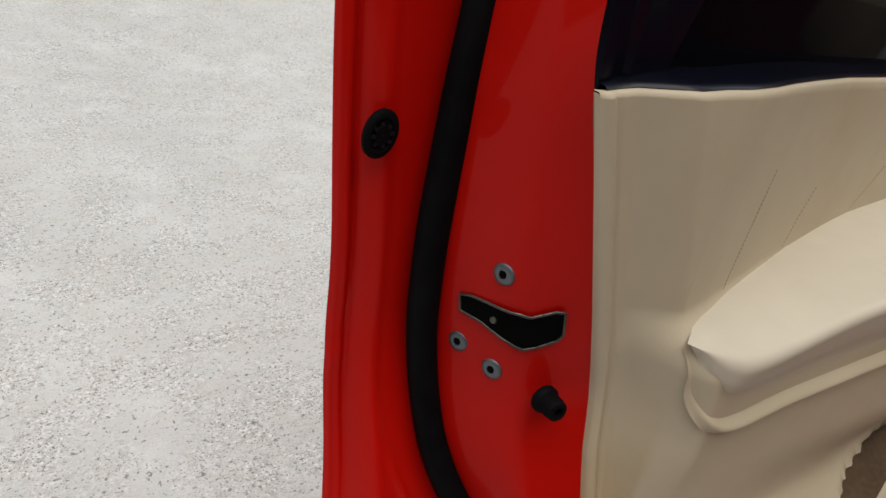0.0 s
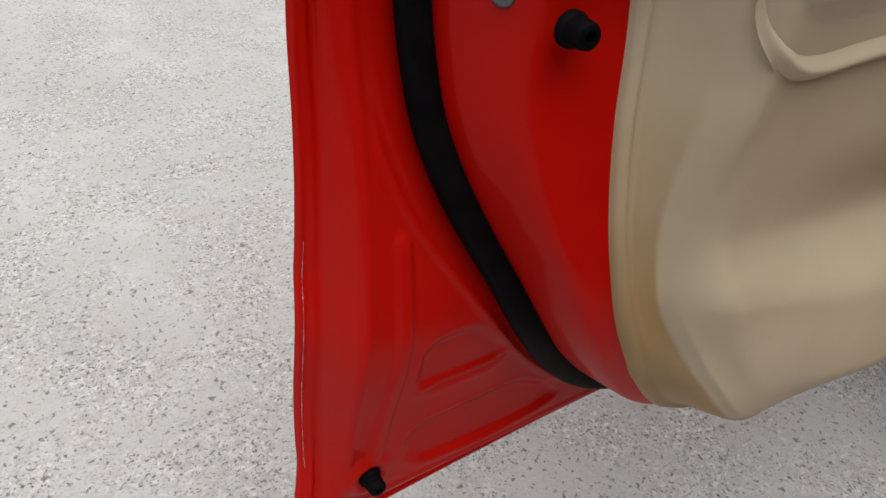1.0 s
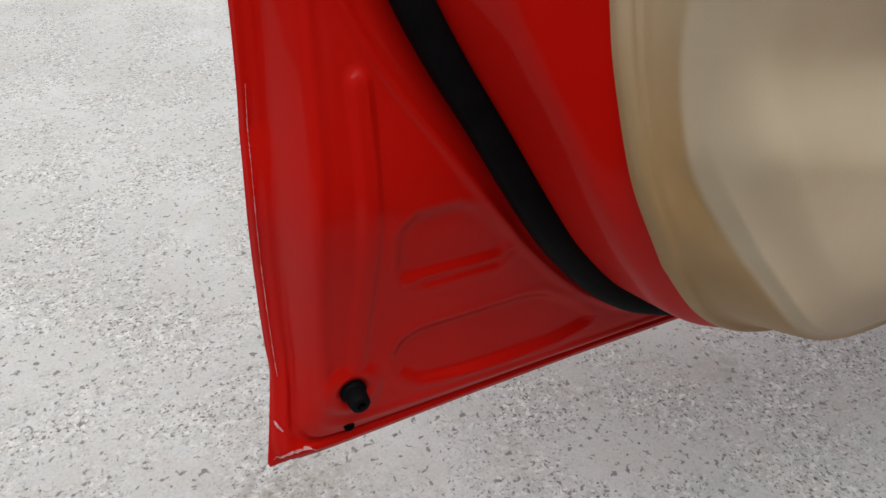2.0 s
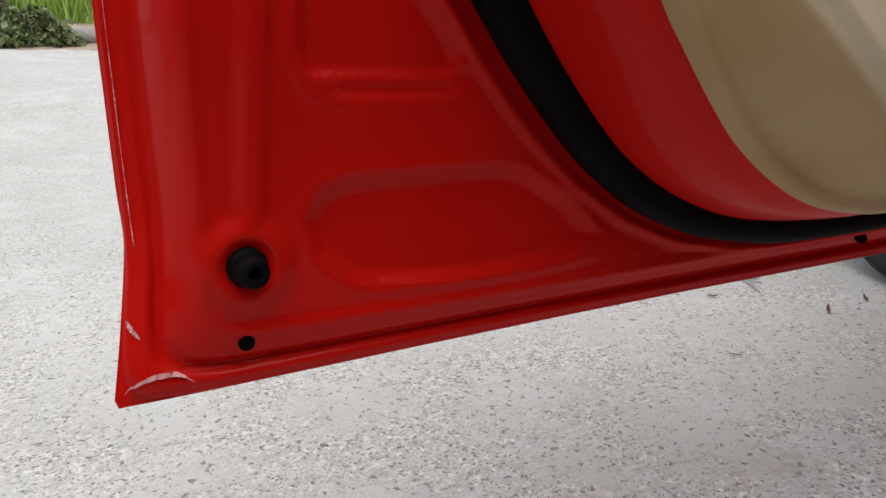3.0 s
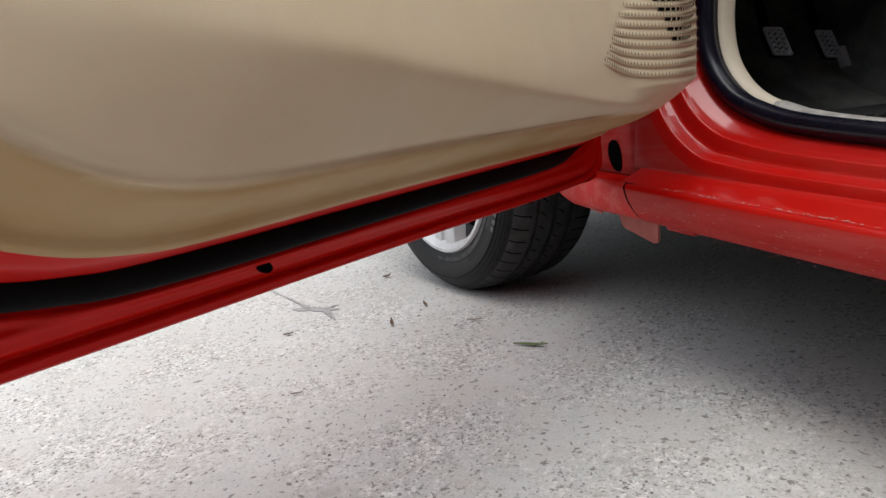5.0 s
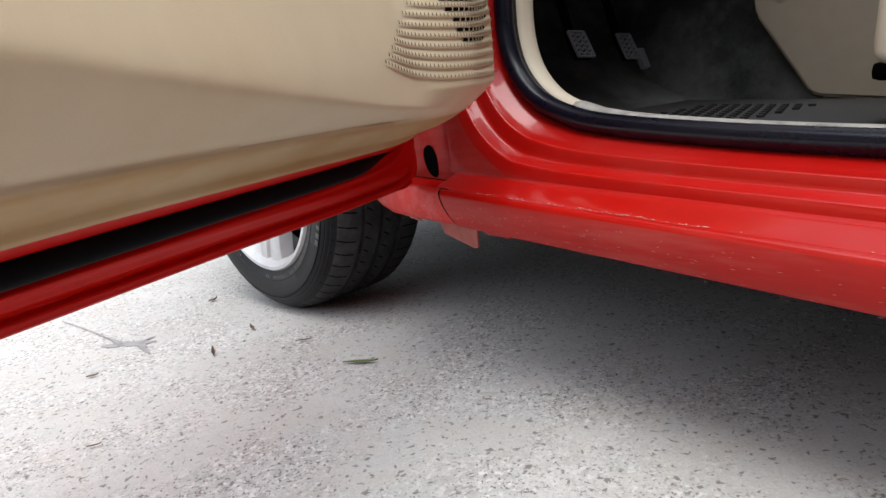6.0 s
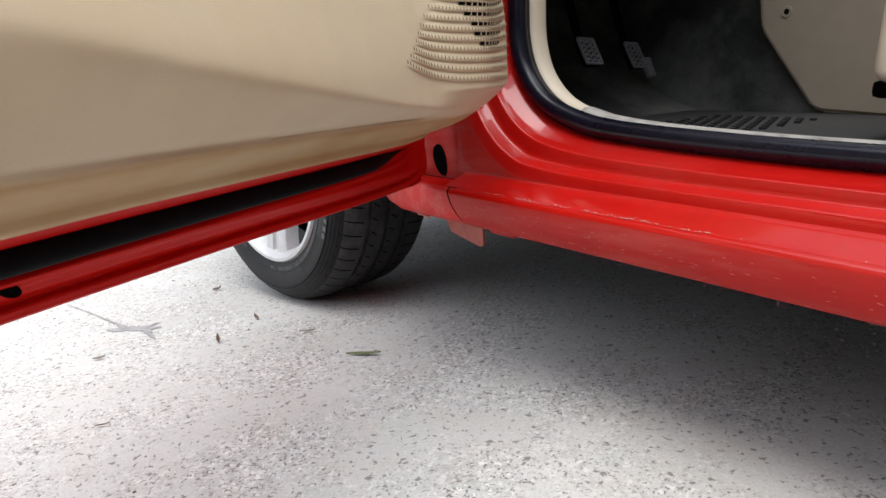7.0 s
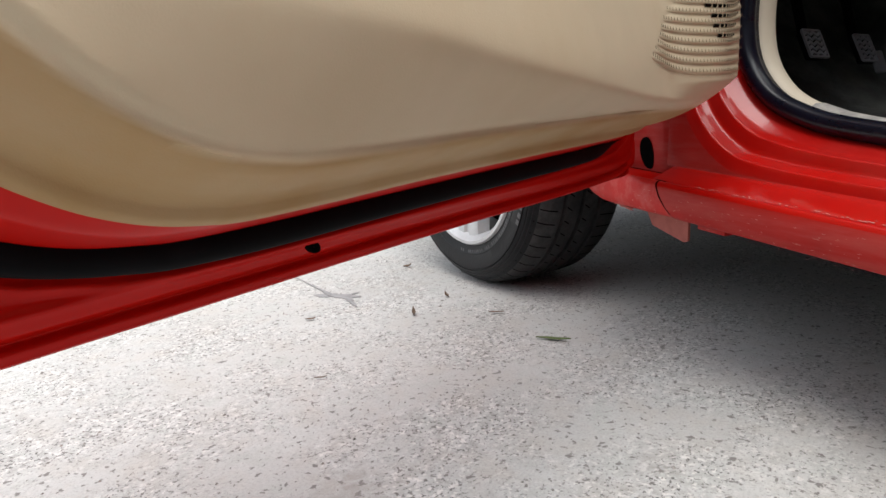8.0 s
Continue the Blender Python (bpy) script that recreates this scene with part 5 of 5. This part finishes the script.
def build_wheel(u, v_, steer, detailed=True):
    """Tyre with grooved tread and lettered side, on a five-spoke silver rim."""
    R0, W = 0.282, 0.204
    fwd = AHEAD * math.cos(radians(steer)) + INWARD * math.sin(radians(steer))
    side = np.array((fwd[1], -fwd[0], 0))           # inward
    centre = C(u, v_, 0.0)
    centre[2] = R0 + float(ground_height(centre[0], centre[1]))

    def at(ang, r, w):
        r = r * 1.06 if r < 0.2 else 0.212 + (r - 0.2)
        r, w = r * R0 / 0.295, w * 1.09
        return centre + r * (math.cos(ang) * fwd + math.sin(ang) * np.array((0, 0, 1))) + w * side

    prof = [(0.188, 0.020), (0.192, 0.008), (0.200, 0.004), (0.212, 0.0015), (0.214, 0.0005), (0.216, 0.0012), (0.235, -0.003), (0.2465, -0.0022), (0.2475, -0.0002), (0.2495, -0.0002), (0.2505, -0.0016), (0.2555, 0.0008), (0.2565, 0.0026), (0.2585, 0.0026), (0.2595, 0.0030), (0.262, 0.006), (0.2635, 0.0075), (0.265, 0.0075), (0.272, 0.015), (0.279, 0.026)]
    grooves = (0.060, 0.098, 0.136)
    crown = []
    for g in grooves:
        crown += [(0.2825, g - 0.0048), (0.2745, g - 0.0036), (0.2745, g + 0.0036), (0.2825, g + 0.0048)]
    prof += crown + [(0.279, W - 0.026), (0.272, W - 0.014), (0.25, W), (0.22, W), (0.19, W - 0.012)]
    rows = []
    n = 144
    for i in range(n + 1):
        a = 2 * math.pi * i / n
        rows.append([at(a, r, w) for r, w in prof])
    split = prof.index((0.272, 0.015))
    v, f = lattice([r[:split + 1] for r in rows])
    wheel = link_mesh("wheel", v, f[:, ::-1], TYRE, car, "dusty black tyre on a silver alloy rim", smooth=35)
    v, f = lattice([r[split:] for r in rows])
    link_mesh("tread", v, f[:, ::-1], TREAD, wheel, "grooved tread, coloured paler for the light on it", smooth=35)
    # sipes: short cuts across the shoulders, as dark thin bars
    sv, sf = [], []
    m = 62
    for i in range(m):
        a = 2 * math.pi * i / m
        for w0, w1, skew in ((0.010, 0.047, 0.02), (0.066, 0.078, 0.03), (0.104, 0.116, 0.03), (0.146, 0.19, 0.02)):
            b = len(sv)
            pts = []
            for k in range(5):
                w = w0 + (w1 - w0) * k / 4
                r = np.interp(w, [0.0, 0.006, 0.015, 0.026, 0.045, 0.13, W - 0.026, W - 0.014, W], [0.25, 0.2625, 0.2725, 0.2796, 0.2830, 0.2830, 0.2796, 0.2725, 0.25])
                aa = a + skew * k / 4
                pts.append((aa, r + 0.0004, w))
            for aa, r, w in pts:
                sv.append(at(aa - 0.0040, r, w))
                sv.append(at(aa + 0.0040, r, w))
            for k in range(4):
                sf.append((b + 2 * k, b + 2 * k + 1, b + 2 * k + 3, b + 2 * k + 2))
    tagged(link_mesh("tread_pattern", sv, sf, DARK, wheel, smooth=0), kind="stuff")
    # moulded letters on the side, as plain raised bars
    lv, lf = [], []
    rnd = random.Random(4)
    for r0, hi, step, count, w in ((0.2050, 0.0068, 0.036, 150, -0.0024), (0.238, 0.009, 0.062, 60, -0.0037)):
        for i in range(count):
            if (i // 12) % 4 == 3 or rnd.random() < 0.15:
                continue
            a0, wd = step * i, step * rnd.uniform(0.35, 0.7)
            b = len(lv)
            for da, r in ((0, r0), (wd, r0), (wd, r0 + hi), (0, r0 + hi)):
                lv.append(at(a0 + da, r, w if r0 > 0.22 else 0.0016))
            lf.append((b, b + 1, b + 2, b + 3))
    tagged(link_mesh("sidewall_relief", lv, lf, TYRE_MARK, wheel, "worn raised marks on the tyre wall", smooth=0), kind="stuff")
    # rim: barrel, lip, spokes
    rp = [(0.196, 0.006), (0.193, 0.001), (0.187, 0.001), (0.183, 0.008), (0.176, 0.016), (0.170, 0.05), (0.165, 0.10)]
    rows = [[at(2 * math.pi * i / 72, r, w) for r, w in rp] for i in range(73)]
    v, f = lattice(rows)
    link_mesh("rim", v, f, ALLOY, wheel, "silver alloy rim", smooth=40)
    for s in range(5):
        a0 = 2 * math.pi * s / 5 + 0.95
        rows = []
        for r in np.linspace(0.03, 0.18, 10):
            half = (0.030 + 0.012 * ((r - 0.03) / 0.15) ** 2) / r if r > 0.05 else 0.6
            half = min(half, 0.6)
            w = 0.030 - 0.016 * sstep(r, 0.05, 0.18)
            rows.append([at(a0 + half * k, r, w + q) for k, q in ((-1, 0.03), (-0.95, 0.004), (-0.8, 0.0), (-0.25, 0.0), (-0.15, 0.005), (0.15, 0.005), (0.25, 0.0), (0.8, 0.0), (0.95, 0.004), (1, 0.03))])
        v, f = lattice(rows)
        link_mesh("spoke", v, f, ALLOY, wheel, smooth=40)
    hub = [[at(2 * math.pi * i / 36, r, w) for r, w in ((0.0005, 0.020), (0.025, 0.021), (0.032, 0.026), (0.05, 0.034))] for i in range(37)]
    v, f = lattice(hub)
    link_mesh("hub_cap", v, f, ALLOY, wheel, smooth=40)
    disc = [[at(2 * math.pi * i / 48, r, w) for r, w in ((0.06, 0.07), (0.13, 0.07), (0.13, 0.085), (0.06, 0.085))] for i in range(49)]
    v, f = lattice(disc)
    link_mesh("brake_disc", v, f, STEEL, wheel, smooth=30)
    # inner wheel-house
    rows = [[C(0.535 + 0.345 * math.cos(a), w, 0.285 + 0.345 * math.sin(a)) for w in (0.055, 0.25, 0.30)] for a in np.linspace(-0.25, math.pi + 0.25, 30)]
    v, f = lattice(rows)
    if detailed:
        link_mesh("wheel_house", v, f, UNDER, car, smooth=50)


# paler than the sidewall: the light on the tread is put into its colour
TREAD = material("lit_tread_rubber", (0.018, 0.018, 0.019), 0.5, spread=0.5, scale=90, bump=0.5, spec=0.5, dirt=(0.20, 0.195, 0.19), dirt_amount=0.28, dirt_scale=34)
TYRE_MARK = material("worn_tyre_mark", (0.085, 0.085, 0.088), 0.7, spread=0.3, scale=120, bump=0.2)
build_wheel(0.578, -0.030, -5)
build_wheel(-1.95, 0.0, 0, False)
build_wheel(0.515, 1.48, -8, False)
build_wheel(-1.95, 1.42, 0, False)


# ---- loose things on the ground ----
def build_leaf(name, x, y, length, width, turn, mat, label, curl=0.006):
    rows = []
    for k in np.linspace(-1, 1, 12):
        half = width * (1 - abs(k) ** 1.6) + 0.0006
        row = []
        for s in (-1, -0.5, 0, 0.5, 1):
            row.append((k * length / 2, s * half, 0.0015 + curl * (s * s) * 0.6 + curl * max(0, k) ** 2))
        rows.append(row)
    v, f = lattice(rows)
    ob = link_mesh(name, v, f, mat, smooth=60)
    ob.matrix_world = pose(x, y, 0.001, 0, 0, turn)
    mod = ob.modifiers.new("thickness", "SOLIDIFY")
    mod.thickness = 0.0006
    return tagged(ob, label, "leaf", group="leaves on the ground")


build_leaf("fallen_leaf", 1.281, 0.382, 0.058, 0.0042, -83, LEAF, "thin half-green fallen leaf on pale concrete", 0.003)
build_leaf("fallen_leaf", 1.200, 0.834, 0.020, 0.0032, -62, DRY, "small dry brown leaf scrap on concrete", 0.003)
build_leaf("fallen_leaf", 1.301, 0.669, 0.018, 0.0034, 40, DRY, "curled dark leaf scrap on concrete", 0.008)
build_leaf("fallen_leaf", 1.423, 0.674, 0.015, 0.0034, 60, DRY, "curled brown leaf scrap on concrete", 0.006)
build_leaf("fallen_leaf", 1.598, 0.896, 0.019, 0.005, -60, DRY, "small curled brown leaf scrap on concrete", 0.006)
build_leaf("fallen_leaf", 1.369, 0.533, 0.029, 0.0018, -75, DRY, "narrow dry leaf scrap on concrete", 0.002)
build_leaf("fallen_leaf", 1.000, 0.625, 0.019, 0.0013, -60, DRY, "thin dry stalk on concrete", 0.002)


def build_stain():
    """A flat grey blot with ragged arms and one long thin tail."""
    rnd = random.Random(7)
    v, f = [], []
    strokes = (((1.258, 0.940, 0.003), (1.264, 0.918, 0.010), (1.272, 0.895, 0.009), (1.275, 0.872, 0.013), (1.280, 0.855, 0.007), (1.286, 0.842, 0.002)),
               ((1.276, 0.868, 0.005), (1.250, 0.835, 0.004), (1.228, 0.803, 0.001)),
               ((1.276, 0.872, 0.006), (1.296, 0.868, 0.003), (1.310, 0.862, 0.0008)),
               ((1.270, 0.905, 0.005), (1.300, 0.970, 0.0014), (1.340, 1.060, 0.0009), (1.388, 1.176, 0.0006)))
    for i, stroke in enumerate(strokes):
        p = spline([(1.3435 + 1.06 * (a - 1.27), 0.880 + 1.06 * (b - 0.875), w) for a, b, w in stroke], 26)
        t = np.gradient(p[:, :2], axis=0)
        t /= np.linalg.norm(t, axis=1)[:, None]
        rows = []
        for k in range(len(p)):
            wl, wr = (p[k, 2] * (0.9 + 0.8 * rnd.random()) for _ in range(2))
            z = 0.0012 + 0.0003 * i
            rows.append([(p[k, 0] - t[k, 1] * wl, p[k, 1] + t[k, 0] * wl, z), (p[k, 0] + t[k, 1] * wr, p[k, 1] - t[k, 0] * wr, z)])
        a, b = lattice(rows)
        f += [tuple(int(q) + len(v) for q in face[::-1]) for face in b]
        v += [tuple(q) for q in a]
    tagged(link_mesh("ground_stain", v, f, STAIN, smooth=0), "flat grey ragged stain with a thin tail on concrete", "stain")


build_stain()


def build_grit():
    """Loose grit and exposed stones over the concrete."""
    rnd = np.random.default_rng(3)
    v, f = [], []
    for i in range(9000):
        x, y = rnd.uniform(-1.2, 2.4), rnd.uniform(-0.9, 2.6)
        r = rnd.uniform(0.0008, 0.0022) * (1.8 if rnd.random() < 0.05 else 1)
        b, t = len(v), rnd.uniform(0, 6.3)
        for k in range(4):
            a = t + k * 1.57 + rnd.uniform(-0.3, 0.3)
            v.append((x + r * math.cos(a) * 1.4, y + r * math.sin(a), -0.0003))
        v.append((x, y, r * 0.8))
        f += [(b, b + 1, b + 4), (b + 1, b + 2, b + 4), (b + 2, b + 3, b + 4), (b + 3, b, b + 4)]
    tagged(link_mesh("grit", v, f, GRIT, smooth=0), "fine grey grit scattered over the concrete", "grit", kind="stuff")


GRIT = material("grey_grit", (0.27, 0.255, 0.24), 0.9, spread=0.6, scale=90, bump=0)
build_grit()


# ---- far edge of the yard: soil, bush, rock, grass ----
def far(heading, dist):
    """A place at a heading (degrees to the right of +y) and distance from the door's end."""
    heading += 3.9
    x, y = 0.17 + dist * math.sin(radians(heading)), dist * math.cos(radians(heading))
    return x, y, float(ground_height(x, y))


def build_bush(heading, dist, size, seed, label):
    x0, y0, z0 = far(heading, dist)
    rnd = np.random.default_rng(seed)
    v, f = [], []
    for i in range(1500):
        a, e = rnd.uniform(0, 6.28), rnd.uniform(0, 1)
        r = size * (0.5 + 0.5 * rnd.random()) * (0.75 + 0.3 * math.sin(3 * a + seed))
        p = np.array((x0 + r * math.cos(a) * math.sqrt(1 - e * e * 0.8), y0 + r * math.sin(a) * math.sqrt(1 - e * e * 0.8), z0 + size * 0.75 * e * rnd.uniform(0.5, 1.1)))
        d1 = rnd.normal(size=3); d1 /= np.linalg.norm(d1)
        d2 = np.cross(d1, rnd.normal(size=3)); d2 /= np.linalg.norm(d2)
        l, w = size * rnd.uniform(0.06, 0.13), size * rnd.uniform(0.03, 0.06)
        b = len(v)
        v += [p - d1 * l, p + d2 * w, p + d1 * l, p - d2 * w]
        f.append((b, b + 1, b + 2, b + 3))
    bush = new("bush")
    bush.matrix_world = Matrix.Translation((x0, y0, z0))
    bpy.context.view_layer.update()
    tagged(bush, label, "bush")
    link_mesh("foliage", v, f, BUSH, bush, smooth=0)
    sv, sf = [], []
    for i in range(7):
        a = 6.28 * i / 7 + seed
        path = spline([(x0 + 0.03 * math.cos(a), y0 + 0.03 * math.sin(a), z0 - 0.05), (x0 + size * 0.3 * math.cos(a), y0 + size * 0.3 * math.sin(a), z0 + size * 0.4), (x0 + size * 0.55 * math.cos(a), y0 + size * 0.55 * math.sin(a), z0 + size * 0.6)], 6)
        tv, tf = tube(path, ring(size * 0.02, None, 5), up=(0.3, 0.2, 1))
        b = len(sv)
        sv += [tuple(p) for p in tv]
        sf += [tuple(q + b for q in face) for face in tf]
    link_mesh("stems", sv, sf, BARK, bush)


def build_verge():
    rows = []
    for hd in np.linspace(-60, 22, 160):
        row = []
        for k, dist in enumerate((10.2, 10.5, 12.2, 16, 20, 30)):
            x, y, z = far(hd, dist + 0.12 * math.sin(hd * 1.7) + 0.10 * math.sin(hd * 3.9))
            row.append((x, y, z + (-0.01, 0.015, 0.05, 0.15, 0.3, 0.3)[k]))
        rows.append(row)
    v, f = lattice(rows)
    tagged(link_mesh("verge", v, f[:, ::-1], SOIL, smooth=0), "strip of bare brown soil beyond the concrete", "soil", kind="structure")
    rnd = np.random.default_rng(11)
    v, f = [], []
    for i in range(30000):
        x, y, z = far(rnd.uniform(-40, 22), rnd.uniform(15.5, 24))
        hgt, w, a = rnd.uniform(0.3, 1.1), rnd.uniform(0.015, 0.045), rnd.uniform(0, 6.28)
        b = len(v)
        lean = rnd.normal(size=2) * 0.2
        v += [(x - w * math.cos(a), y - w * math.sin(a), z), (x + w * math.cos(a), y + w * math.sin(a), z), (x + lean[0], y + lean[1], z + hgt + 0.2)]
        f.append((b, b + 1, b + 2))
    tagged(link_mesh("tall_grass", v, f, GRASS, smooth=0), "tall green grass beyond the yard", "grass", kind="stuff")


build_verge()
build_bush(-4.6, 10.8, 0.62, 2, "low leafy green bush at the edge of the yard")
build_bush(-8.2, 11.2, 0.95, 5, "leafy green bush on soil beside the yard")
build_bush(-15, 13.0, 1.1, 8, "leafy green bush at the edge of the yard")


def build_rock():
    x, y, z = far(-1.6, 11.3)
    bm = bmesh.new()
    bmesh.ops.create_icosphere(bm, subdivisions=3, radius=0.17)
    for q in bm.verts:
        n = noise.noise(q.co * 4) * 0.08
        q.co = Vector((q.co.x * 1.5, q.co.y, q.co.z * 0.75)) * (1 + n)
    bmesh.ops.translate(bm, verts=bm.verts, vec=(x, y, z + 0.08))
    tagged(part("rock", bm, ROCK, smooth=50), "weathered grey rock at the edge of the yard", "rock")


build_rock()


def build_kerb():
    """A low pale stone kerb beyond the rock, in short lengths."""
    kerb = new("kerb")
    kerb.matrix_world = Matrix.Translation(far(4, 12.9))
    bpy.context.view_layer.update()
    tagged(kerb, "low pale stone kerb along the bare soil", "kerb", kind="structure")
    for i in range(9):
        hd = -1.0 + 2.6 * i
        x, y, z = far(hd, 12.9)
        boxes("kerb_stone", [(pose(x, y, z + 0.06, 0, 0, -hd), (0.56, 0.22, 0.24))], KERB, kerb, bevel=0.015)


KERB = material("pale_kerb_stone", (0.44, 0.43, 0.41), 0.9, spread=0.15, scale=12, bump=0.5, bump_dist=0.01)
build_kerb()


def build_unseen_walls():
    """Plain dark unseen walls, added behind the car and the camera to cut low sky light and darken reflections."""
    for name, x, y, w, d, h in (("unseen_wall_south", 0, -3.6, 20, 0.3, 4.6), ("unseen_wall_west", -9.0, 1.0, 0.3, 13, 4.6), ("unseen_wall_east", 10.0, 1.0, 0.3, 13, 4.6)):
        boxes(name, [(pose(x, y, h / 2 - 0.1), (w, d, h + 0.2))], UNSEEN_WALL, None)
        tagged(bpy.data.objects[name], "plain dark unseen wall, added to hold back sky light", "wall", kind="structure")


UNSEEN_WALL = material("dark_unseen_wall", (0.05, 0.048, 0.042), 0.9, spread=0.2, scale=6, bump=0.5, bump_dist=0.01)
build_unseen_walls()


# ---- scuffs and chips in the paint ----
def build_chips():
    """Bare chips along the sill's lip and scuffs on the door's lower corner."""
    rnd = np.random.default_rng(21)
    v, f = [], []
    for i in range(150):
        u = -0.04 - 0.32 * rnd.random() ** 1.1 if i < 125 else rnd.uniform(-0.75, 0.0)
        off = abs(rnd.normal()) * 0.0024 - 0.001
        l, w = rnd.uniform(0.0008, 0.0042) * (1.3 if i < 40 else 1), rnd.uniform(0.0003, 0.0010)
        b = len(v)
        for du, dw in ((-l, 0), (0, w), (l, 0.2 * w), (0.2 * l, -w)):
            a = 0.0105 + off + dw
            v.append(C(u + du, a, 0.329 - np.interp(a, [0.0095, 0.0118, 0.0135, 0.020, 0.030], [0.0650, 0.0656, 0.0648, 0.0620, 0.0583]) + 0.0006))
        f.append((b, b + 1, b + 2, b + 3))
    for i in range(170):
        u = -0.01 - 0.55 * rnd.random() ** 1.2 if i < 150 else rnd.uniform(0.01, 0.12)
        z = 0.329 - rnd.uniform(0.078, 0.116)
        l, w = rnd.uniform(0.0008, 0.0034), rnd.uniform(0.0001, 0.00022)
        b = len(v)
        dz = rnd.normal() * 0.12 * l
        for du, dw in ((-l, -dz), (0, w), (l, dz), (0.1 * l, -w)):
            v.append(C(u + du, np.interp(0.329 - z, [0.077, 0.088, 0.102, 0.113, 0.119], [0.0, -0.001, 0.0, 0.0025, 0.007]) - 0.0008, z + dw))
        f.append((b, b + 1, b + 2, b + 3))
    tagged(link_mesh("sill_chip", v, f, BARE, car, "pale chips in the sill's paint", smooth=0), kind="stuff")
    arc = spline([(0.162, 0.2895), (0.167, 0.2940), (0.175, 0.2965), (0.183, 0.2955), (0.189, 0.2910)], 24)
    rows = []
    for i, (x, z) in enumerate(arc):
        w = 0.0010 * math.sin(math.pi * (i + 1) / 25) * (0.8 + 0.3 * rnd.random())
        rows.append([(x, scuff_depth(x, z + w), z + w), (x, scuff_depth(x, z - w), z - w)])
    v, f = lattice(rows)
    link_mesh("corner_scuff", v, f[:, ::-1], SCRAPE, door, "worn paint on the door's lower corner", smooth=0)
    rows = []
    for i, (x, z) in enumerate(spline(EDGE[7:-2], 110)):
        w = 0.00020 * (0.3 + 0.7 * abs(math.sin(i * 0.37) * math.sin(i * 0.11)))
        rows.append([(x + 0.0034 - w, scuff_depth(x + 0.0034 - w, z), z), (x + 0.0034 + w, scuff_depth(x + 0.0034 + w, z), z)])
    v, f = lattice(rows)
    link_mesh("hem_wear", v, f[:, ::-1], SCRAPE, door, "thin worn line along the door's hem", smooth=0)
    rows = []
    for i, (x, z) in enumerate(spline([(0.1665, 0.3190), (0.168, 0.3150), (0.1705, 0.3115)], 14)):
        w = 0.0010 * math.sin(math.pi * (i + 1) / 15) * (0.8 + 0.3 * rnd.random())
        rows.append([(x + w, scuff_depth(x + w, z), z + 0.3 * w), (x - w, scuff_depth(x - w, z), z - 0.3 * w)])
    v, f = lattice(rows)
    link_mesh("edge_scuff", v, f, SCRAPE, door, "small scrape on the door's hem", smooth=0)


build_chips()
